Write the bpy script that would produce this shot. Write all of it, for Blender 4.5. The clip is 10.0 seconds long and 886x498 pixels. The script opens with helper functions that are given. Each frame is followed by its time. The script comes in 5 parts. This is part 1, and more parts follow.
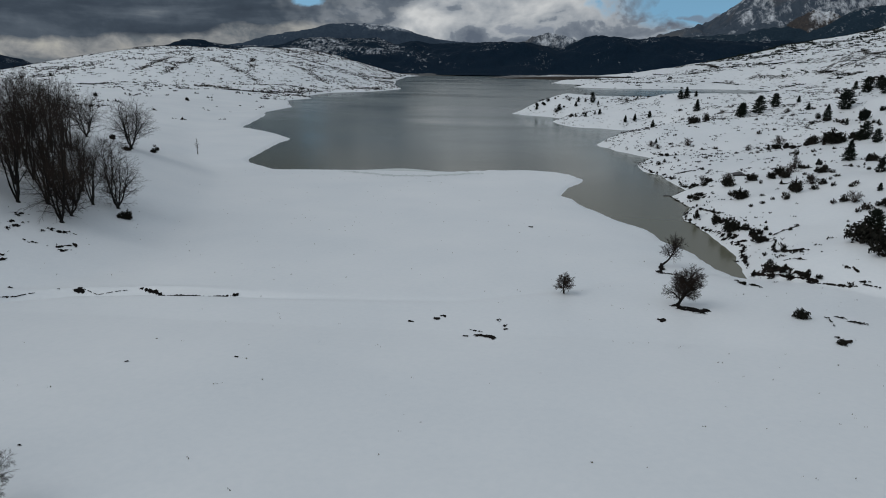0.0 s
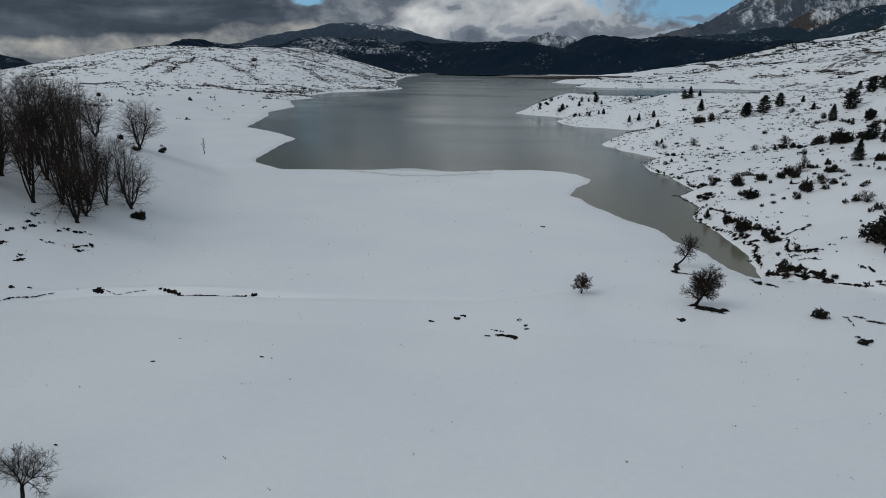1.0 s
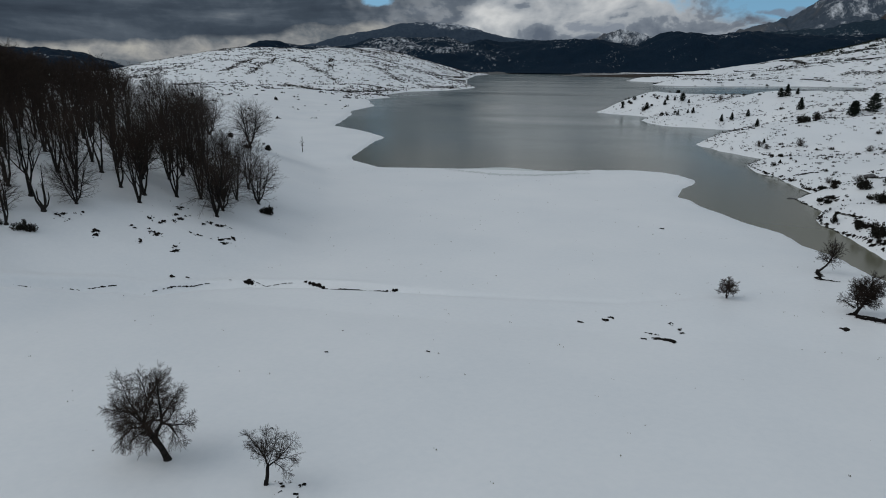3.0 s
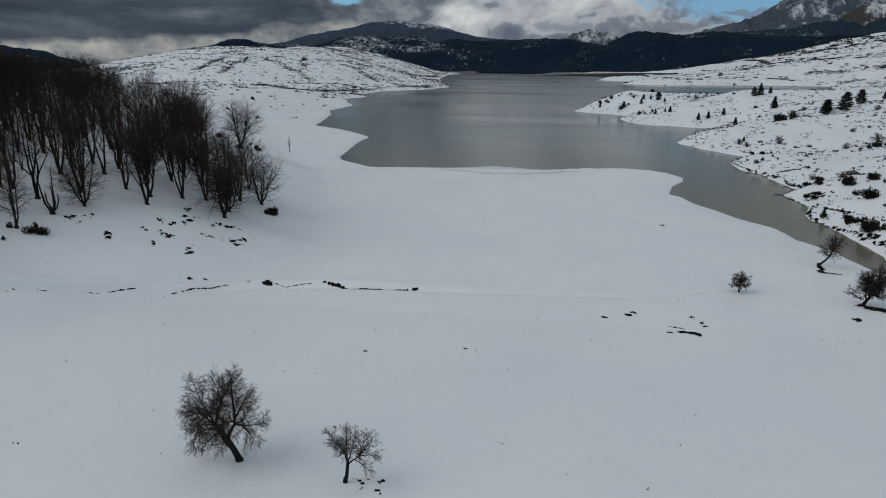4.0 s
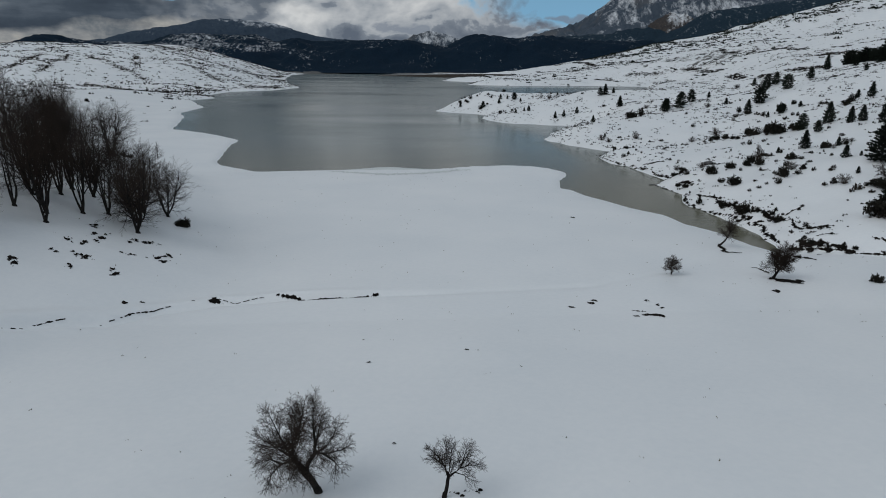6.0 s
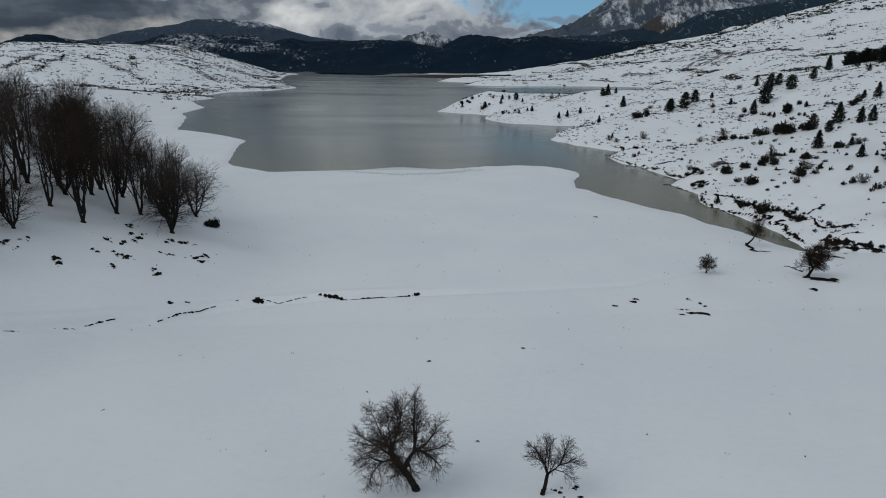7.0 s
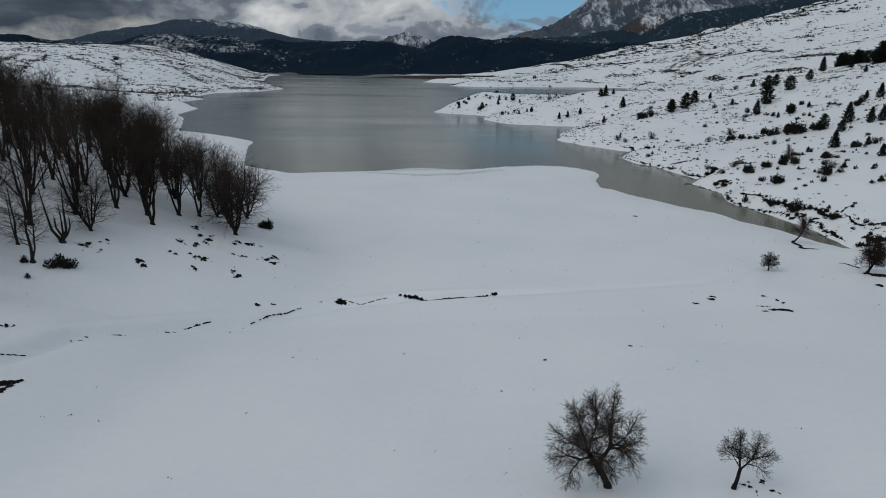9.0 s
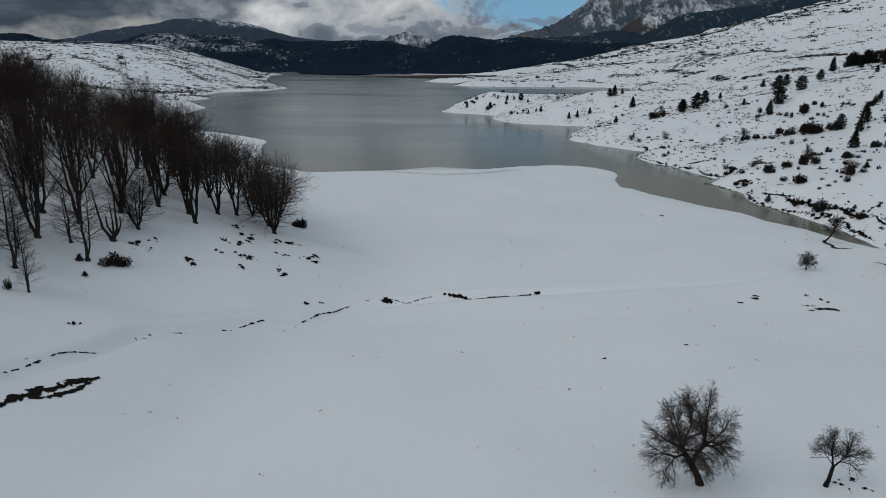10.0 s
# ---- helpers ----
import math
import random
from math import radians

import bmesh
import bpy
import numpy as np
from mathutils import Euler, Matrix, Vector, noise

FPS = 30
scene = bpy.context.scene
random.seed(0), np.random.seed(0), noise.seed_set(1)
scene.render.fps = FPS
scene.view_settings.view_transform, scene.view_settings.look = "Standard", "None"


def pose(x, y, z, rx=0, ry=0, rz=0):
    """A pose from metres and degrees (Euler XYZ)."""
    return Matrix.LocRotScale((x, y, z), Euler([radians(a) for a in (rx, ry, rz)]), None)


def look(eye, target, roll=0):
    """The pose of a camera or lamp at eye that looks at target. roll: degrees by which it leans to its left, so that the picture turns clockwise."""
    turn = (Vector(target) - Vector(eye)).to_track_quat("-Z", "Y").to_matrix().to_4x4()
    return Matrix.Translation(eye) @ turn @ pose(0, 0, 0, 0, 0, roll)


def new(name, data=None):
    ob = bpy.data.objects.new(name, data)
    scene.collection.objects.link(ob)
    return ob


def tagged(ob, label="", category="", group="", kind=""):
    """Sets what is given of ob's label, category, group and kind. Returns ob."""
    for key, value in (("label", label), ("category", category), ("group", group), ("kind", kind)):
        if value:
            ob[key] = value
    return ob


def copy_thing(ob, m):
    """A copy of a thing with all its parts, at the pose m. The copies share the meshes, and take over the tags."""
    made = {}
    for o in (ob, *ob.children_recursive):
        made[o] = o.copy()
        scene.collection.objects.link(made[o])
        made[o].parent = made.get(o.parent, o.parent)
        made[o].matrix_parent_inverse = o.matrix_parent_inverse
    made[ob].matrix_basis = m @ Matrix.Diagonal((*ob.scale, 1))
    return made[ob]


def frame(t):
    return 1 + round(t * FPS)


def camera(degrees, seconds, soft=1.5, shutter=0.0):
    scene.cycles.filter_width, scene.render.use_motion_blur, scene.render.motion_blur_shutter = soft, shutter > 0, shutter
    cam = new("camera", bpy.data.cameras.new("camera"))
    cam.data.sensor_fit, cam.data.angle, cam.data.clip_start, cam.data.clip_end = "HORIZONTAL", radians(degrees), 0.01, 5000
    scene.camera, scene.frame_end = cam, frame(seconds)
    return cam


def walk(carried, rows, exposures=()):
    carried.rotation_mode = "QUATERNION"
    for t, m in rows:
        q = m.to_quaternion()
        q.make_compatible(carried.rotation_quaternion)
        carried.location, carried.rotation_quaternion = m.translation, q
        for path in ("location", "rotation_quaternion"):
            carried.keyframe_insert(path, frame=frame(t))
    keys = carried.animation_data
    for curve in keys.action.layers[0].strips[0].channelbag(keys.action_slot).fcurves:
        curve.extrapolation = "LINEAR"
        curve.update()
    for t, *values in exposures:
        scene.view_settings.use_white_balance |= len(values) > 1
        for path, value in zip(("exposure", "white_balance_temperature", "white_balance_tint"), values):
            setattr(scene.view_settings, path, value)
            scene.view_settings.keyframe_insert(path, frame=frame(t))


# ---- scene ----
cam = camera(70.74, 10.0, 0.95)
PATH = [
    (0, (7.815, 1.926, 29.900), (6.172, 21.070, 24.350), 0.74),
    (0.5, (6.934, 1.803, 29.911), (5.294, 20.947, 24.359), 0.73),
    (1, (5.510, 1.595, 29.958), (3.869, 20.736, 24.398), 0.71),
    (1.5, (3.475, 1.234, 29.988), (1.838, 20.371, 24.411), 0.66),
    (2, (1.124, 0.878, 30.002), (-0.532, 20.010, 24.411), 0.59),
    (2.5, (-1.516, 0.577, 29.931), (-3.691, 19.656, 24.340), 0.51),
    (2.7, (-2.630, 0.389, 29.922), (-5.376, 19.393, 24.325), 0.40),
    (3, (-4.219, -0.007, 29.928), (-7.844, 18.845, 24.321), 0.28),
    (3.25, (-5.566, -0.510, 29.971), (-9.756, 18.222, 24.353), 0.22),
    (3.5, (-6.998, -1.019, 30.015), (-11.343, 17.675, 24.389), 0.21),
    (3.8, (-8.916, -1.440, 30.027), (-12.558, 17.403, 24.398), 0.27),
    (4, (-10.156, -1.706, 30.017), (-12.912, 17.288, 24.390), 0.32),
    (4.5, (-13.722, -2.006, 29.965), (-13.549, 17.192, 24.359), 0.52),
    (5, (-17.309, -1.884, 29.910), (-15.445, 17.232, 24.334), 0.62),
    (5.5, (-20.609, -1.628, 29.860), (-18.691, 17.484, 24.286), 0.67),
    (6, (-23.827, -1.349, 29.845), (-21.904, 17.763, 24.275), 0.70),
    (7.5, (-32.932, -0.594, 29.585), (-30.522, 18.472, 24.046), 0.75),
    (8, (-36.116, -0.227, 29.547), (-33.416, 18.802, 24.017), 0.78),
    (8.5, (-39.042, 0.117, 29.509), (-36.330, 19.145, 23.980), 0.79),
    (9, (-42.080, 0.504, 29.425), (-39.356, 19.534, 23.905), 0.79),
    (9.5, (-44.893, 0.775, 29.375), (-42.171, 19.801, 23.846), 0.85),
    (10, (-47.563, 1.099, 29.296), (-44.843, 20.126, 23.767), 0.87),
]
walk(cam, [(t, look(eye, target, roll)) for t, eye, target, roll in PATH])


# ---- world, sun and sky ----
SUN_FROM = Vector((-0.68, -0.26, 0.68)).normalized()


def wire(tree, a, b):
    tree.links.new(a, b)


def node(tree, kind, **values):
    n = tree.nodes.new(kind)
    for key, value in values.items():
        if key in n.inputs:
            n.inputs[key].default_value = value
    return n


def math_node(tree, operation, a, b=None, clamp=False):
    n = tree.nodes.new("ShaderNodeMath")
    n.operation, n.use_clamp = operation, clamp
    for slot, v in zip(n.inputs, (a, b)):
        if v is None:
            continue
        if isinstance(v, (int, float)):
            slot.default_value = v
        else:
            tree.links.new(v, slot)
    return n.outputs[0]


def ramp_node(tree, value, stops):
    n = tree.nodes.new("ShaderNodeValToRGB")
    while len(n.color_ramp.elements) < len(stops):
        n.color_ramp.elements.new(0.5)
    for e, (at, colour) in zip(n.color_ramp.elements, stops):
        e.position, e.color = at, (*colour, 1)
    tree.links.new(value, n.inputs["Fac"])
    return n.outputs["Color"]


def mix_node(tree, fac, a, b):
    n = tree.nodes.new("ShaderNodeMix")
    n.data_type = "RGBA"
    for slot, v in ((n.inputs[0], fac), (n.inputs[6], a), (n.inputs[7], b)):
        if isinstance(v, tuple):
            slot.default_value = (*v, 1)
        elif isinstance(v, (int, float)):
            slot.default_value = v
        else:
            tree.links.new(v, slot)
    return n.outputs[2]


def noise_node(tree, vector, scale, detail=4.0, roughness=0.55):
    n = tree.nodes.new("ShaderNodeTexNoise")
    n.inputs["Scale"].default_value, n.inputs["Detail"].default_value, n.inputs["Roughness"].default_value = scale, detail, roughness
    tree.links.new(vector, n.inputs["Vector"])
    return n.outputs["Fac"]


def make_world():
    world = bpy.data.worlds.new("sky")
    scene.world = world
    world.use_nodes = True
    t = world.node_tree
    t.nodes.clear()
    out, back = t.nodes.new("ShaderNodeOutputWorld"), t.nodes.new("ShaderNodeBackground")
    sky = t.nodes.new("ShaderNodeTexSky")
    sky.sky_type, sky.sun_disc = "NISHITA", False
    sky.sun_elevation = math.asin(SUN_FROM.z)
    sky.sun_rotation = math.atan2(SUN_FROM.x, SUN_FROM.y)
    blue = t.nodes.new("ShaderNodeVectorMath")
    blue.operation = "MULTIPLY"
    blue.inputs[1].default_value = (0.172, 0.220, 0.188)
    wire(t, sky.outputs[0], blue.inputs[0])
    coord = t.nodes.new("ShaderNodeTexCoord")
    lift = t.nodes.new("ShaderNodeVectorMath")
    lift.operation = "ADD"
    lift.inputs[1].default_value = (0.0, 0.0, 0.45)
    wire(t, coord.outputs["Generated"], lift.inputs[0])
    wire(t, lift.outputs[0], sky.inputs[0])
    sep = t.nodes.new("ShaderNodeSeparateXYZ")
    wire(t, coord.outputs["Generated"], sep.inputs[0])
    x, y, z = sep.outputs
    # the cloud sheet overhead, seen in perspective
    low = math_node(t, "ADD", math_node(t, "MAXIMUM", z, 0.0), 0.055)
    sheet = t.nodes.new("ShaderNodeCombineXYZ")
    wire(t, math_node(t, "DIVIDE", x, low), sheet.inputs[0])
    wire(t, math_node(t, "MULTIPLY", math_node(t, "DIVIDE", y, low), 0.55), sheet.inputs[1])
    over = ramp_node(t, noise_node(t, sheet.outputs[0], 0.42, 6.0, 0.58), [(0.30, (0.16, 0.19, 0.23)), (0.5, (0.34, 0.385, 0.43)), (0.7, (0.60, 0.65, 0.69))])
    # clouds along the horizon, by bearing and height
    bearing = math_node(t, "ARCTAN2", x, y)

    def field(wide, tall, scale, shift, detail=9.0, roughness=0.56, twist=0.3, up=0.0):
        c = t.nodes.new("ShaderNodeCombineXYZ")
        wire(t, math_node(t, "MULTIPLY", bearing, wide), c.inputs[0])
        wire(t, math_node(t, "MULTIPLY", math_node(t, "ADD", z, up), tall), c.inputs[1])
        c.inputs[2].default_value = shift
        n = t.nodes.new("ShaderNodeTexNoise")
        n.inputs["Scale"].default_value, n.inputs["Detail"].default_value, n.inputs["Roughness"].default_value, n.inputs["Distortion"].default_value = scale, detail, roughness, twist
        wire(t, c.outputs[0], n.inputs["Vector"])
        return n.outputs["Fac"]

    heaps, bands, broad = field(1.0, 1.5, 9.0, 1.3, 7.0, 0.50), field(0.5, 2.6, 8.0, 4.1), field(1.0, 1.6, 5.0, 7.7, 4.0)
    puffs = field(1.0, 1.3, 24.0, 2.2, 6.0, 0.6)
    # bright tops and grey undersides
    relief = math_node(t, "SUBTRACT", heaps, field(1.0, 1.5, 9.0, 1.3, 7.0, 0.50, up=0.013))
    tone = math_node(t, "ADD", math_node(t, "MULTIPLY", heaps, 0.62), math_node(t, "ADD", math_node(t, "MULTIPLY", puffs, 0.12), math_node(t, "ADD", math_node(t, "MULTIPLY", relief, 0.75), 0.12)))
    pale = ramp_node(t, tone, [(0.36, (0.105, 0.13, 0.17)), (0.46, (0.185, 0.215, 0.255)), (0.485, (0.30, 0.33, 0.365)), (0.56, (0.40, 0.425, 0.45)), (0.68, (0.58, 0.595, 0.60))])
    gloom = ramp_node(t, math_node(t, "ADD", math_node(t, "MULTIPLY", bands, 0.8), math_node(t, "MULTIPLY", puffs, 0.2)), [(0.36, (0.030, 0.041, 0.058)), (0.50, (0.050, 0.067, 0.090)), (0.60, (0.085, 0.107, 0.135)), (0.74, (0.19, 0.215, 0.24))])
    # darker and thicker towards the west
    west = math_node(t, "ADD", math_node(t, "MULTIPLY", math_node(t, "SUBTRACT", -0.235, bearing), 5.5), math_node(t, "MULTIPLY", math_node(t, "SUBTRACT", broad, 0.5), 4.0), clamp=False)
    west = math_node(t, "ADD", west, 0.45, clamp=True)
    strip_sky = mix_node(t, west, pale, gloom)
    # the paler strip under the cloud base in the west
    base = math_node(t, "ADD", math_node(t, "ADD", 0.034, math_node(t, "MULTIPLY", math_node(t, "MAXIMUM", math_node(t, "ADD", bearing, 0.60), 0.0), 0.10)), math_node(t, "MULTIPLY", math_node(t, "SUBTRACT", heaps, 0.5), 0.05))
    under = math_node(t, "MULTIPLY", math_node(t, "MULTIPLY", math_node(t, "SUBTRACT", base, z), 110.0, clamp=True), math_node(t, "MULTIPLY", math_node(t, "SUBTRACT", -0.20, bearing), 9.0, clamp=True))
    glow = ramp_node(t, math_node(t, "ADD", math_node(t, "MULTIPLY", bands, 0.5), math_node(t, "MULTIPLY", puffs, 0.5)), [(0.40, (0.12, 0.14, 0.16)), (0.50, (0.25, 0.26, 0.265)), (0.60, (0.40, 0.395, 0.365))])
    strip_sky = mix_node(t, under, strip_sky, glow)

    def spot(at, rise, half, tall, rag, edge):
        """A ragged patch of cloud or clear sky round a bearing and a height."""
        p, q = math_node(t, "DIVIDE", math_node(t, "SUBTRACT", bearing, at), half), math_node(t, "DIVIDE", math_node(t, "SUBTRACT", z, rise), tall)
        far = math_node(t, "SQRT", math_node(t, "ADD", math_node(t, "MULTIPLY", p, p), math_node(t, "MULTIPLY", q, q)))
        ragged = math_node(t, "MULTIPLY", math_node(t, "SUBTRACT", tone, 0.5), rag)
        return math_node(t, "MULTIPLY", math_node(t, "SUBTRACT", math_node(t, "ADD", 1.0, ragged), far), edge, clamp=True)

    # clear sky over the pass and a small rift, then the grey clouds in front
    strip_sky = mix_node(t, spot(0.262, 0.094, 0.112, 0.045, 3.2, 2.4), strip_sky, blue.outputs[0])
    strip_sky = mix_node(t, spot(-0.285, 0.092, 0.022, 0.008, 5.0, 2.0), strip_sky, blue.outputs[0])
    for at, rise, half, tall in ((0.195, 0.052, 0.055, 0.014), (0.265, 0.072, 0.035, 0.0035), (0.06, 0.052, 0.045, 0.010)):
        strip_sky = mix_node(t, math_node(t, "MULTIPLY", spot(at, rise, half, tall, 14.0, 1.2), 0.75), strip_sky, (0.16, 0.195, 0.25))
    rise = math_node(t, "MULTIPLY", math_node(t, "SUBTRACT", z, 0.22), 5.0, clamp=True)
    wire(t, mix_node(t, rise, strip_sky, over), back.inputs["Color"])
    back.inputs["Strength"].default_value = 1.0
    wire(t, back.outputs[0], out.inputs[0])


make_world()
sun = new("sun", bpy.data.lights.new("sun", "SUN"))
sun.data.energy, sun.data.angle, sun.data.color = 0.90, radians(48), (1.0, 0.96, 0.91)
sun.matrix_world = look(SUN_FROM * 100, (0, 0, 0))


# ---- materials ----
def material(name, roughness=0.8, specular=0.3):
    m = bpy.data.materials.new(name)
    m.use_nodes = True
    t = m.node_tree
    b = t.nodes["Principled BSDF"]
    b.inputs["Roughness"].default_value = roughness
    b.inputs["Specular IOR Level"].default_value = specular
    c = t.nodes.new("ShaderNodeTexCoord")
    return m, t, b, c.outputs["Object"]


def bump(t, b, height, strength, distance):
    n = t.nodes.new("ShaderNodeBump")
    n.inputs["Strength"].default_value, n.inputs["Distance"].default_value = strength, distance
    wire(t, height, n.inputs["Height"])
    wire(t, n.outputs[0], b.inputs["Normal"])


def speckled(name, dark, light, scale, roughness=0.85, relief=0.02, vary=True, specular=0.12):
    """A matt material mottled between two colours, and a little different from object to object."""
    m, t, b, at = material(name, roughness, specular)
    n = noise_node(t, at, scale, 5.0, 0.65)
    value = n
    if vary:
        info = t.nodes.new("ShaderNodeObjectInfo")
        value = math_node(t, "ADD", n, math_node(t, "MULTIPLY", math_node(t, "SUBTRACT", info.outputs["Random"], 0.5), 0.3))
    wire(t, ramp_node(t, value, [(0.3, dark), (0.72, light)]), b.inputs["Base Color"])
    bump(t, b, n, 0.6, relief)
    return m


def snow_material():
    m, t, b, at = material("snow", 0.45, 0.5)
    wide, fine = noise_node(t, at, 0.045, 4.0), noise_node(t, at, 1.7, 5.0, 0.6)
    tone = math_node(t, "ADD", math_node(t, "MULTIPLY", wide, 0.65), math_node(t, "MULTIPLY", fine, 0.35))
    white = ramp_node(t, tone, [(0.3, (0.69, 0.735, 0.775)), (0.7, (0.79, 0.82, 0.845))])
    attr = t.nodes.new("ShaderNodeAttribute")
    attr.attribute_name = "bare"
    stretch = t.nodes.new("ShaderNodeMapping")
    stretch.inputs["Scale"].default_value = (0.7, 1.0, 1.0)
    wire(t, at, stretch.inputs[0])
    patch = math_node(t, "ADD", math_node(t, "MULTIPLY", noise_node(t, stretch.outputs[0], 0.035, 7.0, 0.72), 0.5),
                      math_node(t, "MULTIPLY", noise_node(t, stretch.outputs[0], 0.16, 6.0, 0.72), 0.5))
    edge = math_node(t, "SUBTRACT", 0.715, math_node(t, "MULTIPLY", attr.outputs["Fac"], 0.30))
    bare = math_node(t, "MULTIPLY", math_node(t, "SUBTRACT", patch, edge), 26.0, clamp=True)
    earth = ramp_node(t, noise_node(t, at, 0.09, 5.0), [(0.35, (0.020, 0.020, 0.018)), (0.58, (0.042, 0.038, 0.032)), (0.80, (0.105, 0.082, 0.062))])
    wire(t, mix_node(t, bare, white, earth), b.inputs["Base Color"])
    bump(t, b, math_node(t, "ADD", math_node(t, "MULTIPLY", fine, 0.35), wide), 0.25, 0.12)
    return m


def water_material():
    m, t, b, at = material("lake_water", 0.06, 0.5)
    b.inputs["IOR"].default_value = 1.33
    silt = noise_node(t, at, 0.012, 4.0)
    # muddier in the shallow inlet
    sep = t.nodes.new("ShaderNodeSeparateXYZ")
    wire(t, at, sep.inputs[0])
    deep = t.nodes.new("ShaderNodeMix")
    deep.data_type = "RGBA"
    deep.inputs[7].default_value = (0.118, 0.118, 0.084, 1)
    wire(t, math_node(t, "MULTIPLY", math_node(t, "SUBTRACT", math_node(t, "ADD", 260.0, math_node(t, "MULTIPLY", silt, 60.0)), sep.outputs[1]), 0.008, clamp=True), deep.inputs[0])
    wire(t, ramp_node(t, silt, [(0.3, (0.076, 0.108, 0.106)), (0.7, (0.100, 0.130, 0.124))]), deep.inputs[6])
    wire(t, deep.outputs[2], b.inputs["Base Color"])
    stretch = t.nodes.new("ShaderNodeMapping")
    stretch.inputs["Scale"].default_value = (0.35, 1.0, 1.0)
    wire(t, at, stretch.inputs[0])
    calm = noise_node(t, stretch.outputs[0], 0.011, 5.0, 0.6)
    wire(t, math_node(t, "ADD", math_node(t, "MULTIPLY", math_node(t, "SUBTRACT", calm, 0.35, clamp=True), 0.40), 0.125), b.inputs["Roughness"])
    bump(t, b, noise_node(t, stretch.outputs[0], 0.9, 4.0), 0.05, 0.04)
    return m


def forest_material(name, dark, light, cover, scale, rock=None):
    """Wooded slope with snow between the trees, in streaks that run downhill; cover is the share of snow."""
    m, t, b, at = material(name, 0.95, 0.05)
    fall = t.nodes.new("ShaderNodeMapping")
    fall.inputs["Scale"].default_value = (1.0, 0.5, 0.45)
    wire(t, at, fall.inputs[0])
    wood = noise_node(t, fall.outputs[0], scale * 3.2, 6.0, 0.75)
    patch = math_node(t, "ADD", math_node(t, "MULTIPLY", noise_node(t, at, scale * 0.13, 5.0, 0.6), 0.42), math_node(t, "MULTIPLY", noise_node(t, fall.outputs[0], scale * 1.5, 8.0, 0.8), 0.58))
    trees = ramp_node(t, wood, [(0.3, dark), (0.75, light)])
    if rock:
        trees = mix_node(t, math_node(t, "MULTIPLY", math_node(t, "SUBTRACT", noise_node(t, at, scale * 0.22, 4.0), 0.53), 9.0, clamp=True), trees, rock)
    attr = t.nodes.new("ShaderNodeAttribute")
    attr.attribute_name = "bare"
    edge = math_node(t, "SUBTRACT", 1.0 - cover, math_node(t, "MULTIPLY", attr.outputs["Fac"], 0.22))
    snow = math_node(t, "MULTIPLY", math_node(t, "SUBTRACT", patch, edge), 9.0, clamp=True)
    wire(t, mix_node(t, snow, trees, (0.62, 0.66, 0.71)), b.inputs["Base Color"])
    bump(t, b, wood, 0.3, 4.0)
    return m


SNOW = snow_material()
WATER = water_material()
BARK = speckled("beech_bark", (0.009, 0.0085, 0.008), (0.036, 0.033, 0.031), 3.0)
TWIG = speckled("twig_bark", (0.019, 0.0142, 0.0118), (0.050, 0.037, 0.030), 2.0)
NEEDLE = speckled("pine_needles", (0.007, 0.011, 0.009), (0.022, 0.030, 0.022), 1.5)
SCRUB = speckled("dry_scrub", (0.012, 0.011, 0.010), (0.038, 0.032, 0.025), 1.2)
JUNIPER = speckled("juniper_green", (0.009, 0.010, 0.008), (0.024, 0.023, 0.018), 1.5)
EARTH = speckled("wet_earth", (0.005, 0.0045, 0.0045), (0.016, 0.013, 0.011), 2.2, 0.8, 0.05, True, 0.06)
STONE = speckled("boulder_stone", (0.06, 0.062, 0.066), (0.15, 0.152, 0.158), 2.0, 0.9, 0.04)
STRAW = speckled("dry_grass", (0.07, 0.06, 0.035), (0.16, 0.13, 0.08), 4.0)
ICE = speckled("lake_ice", (0.52, 0.57, 0.58), (0.70, 0.73, 0.74), 0.12, 0.35, 0.02)
BANKSIDE = speckled("bare_bank_earth", (0.022, 0.020, 0.019), (0.056, 0.048, 0.042), 0.06, 0.95, 0.3)
RIDGE = forest_material("ridge_forest", (0.003, 0.010, 0.021), (0.008, 0.022, 0.040), 0.375, 0.045)
# FLANK, HAZE and CRAG have distance haze mixed into their base colours: bluer, paler
FLANK = forest_material("hazed_flank_forest", (0.010, 0.022, 0.036), (0.024, 0.044, 0.064), 0.42, 0.040)
SPUR = forest_material("brown_spur", (0.030, 0.034, 0.040), (0.085, 0.072, 0.066), 0.44, 0.045)
HAZE = forest_material("hazed_mountain_woods", (0.028, 0.046, 0.072), (0.052, 0.074, 0.104), 0.36, 0.02)
CRAG = forest_material("hazed_mountain_rock", (0.036, 0.053, 0.076), (0.078, 0.100, 0.130), 0.45, 0.016, (0.092, 0.100, 0.112))


def sheet(name, verts, faces, mat, flat=False):
    me = bpy.data.meshes.new(name)
    me.from_pydata(verts, [], faces)
    me.materials.append(mat)
    if not flat:
        me.polygons.foreach_set("use_smooth", np.ones(len(me.polygons), bool))
    me.update()
    return me


def part(name, me, parent, label=""):
    ob = new(name, me)
    ob.parent = parent
    return tagged(ob, label)


def height(x, y):
    return float(terrain(np.array([x]), np.array([y]))[0])


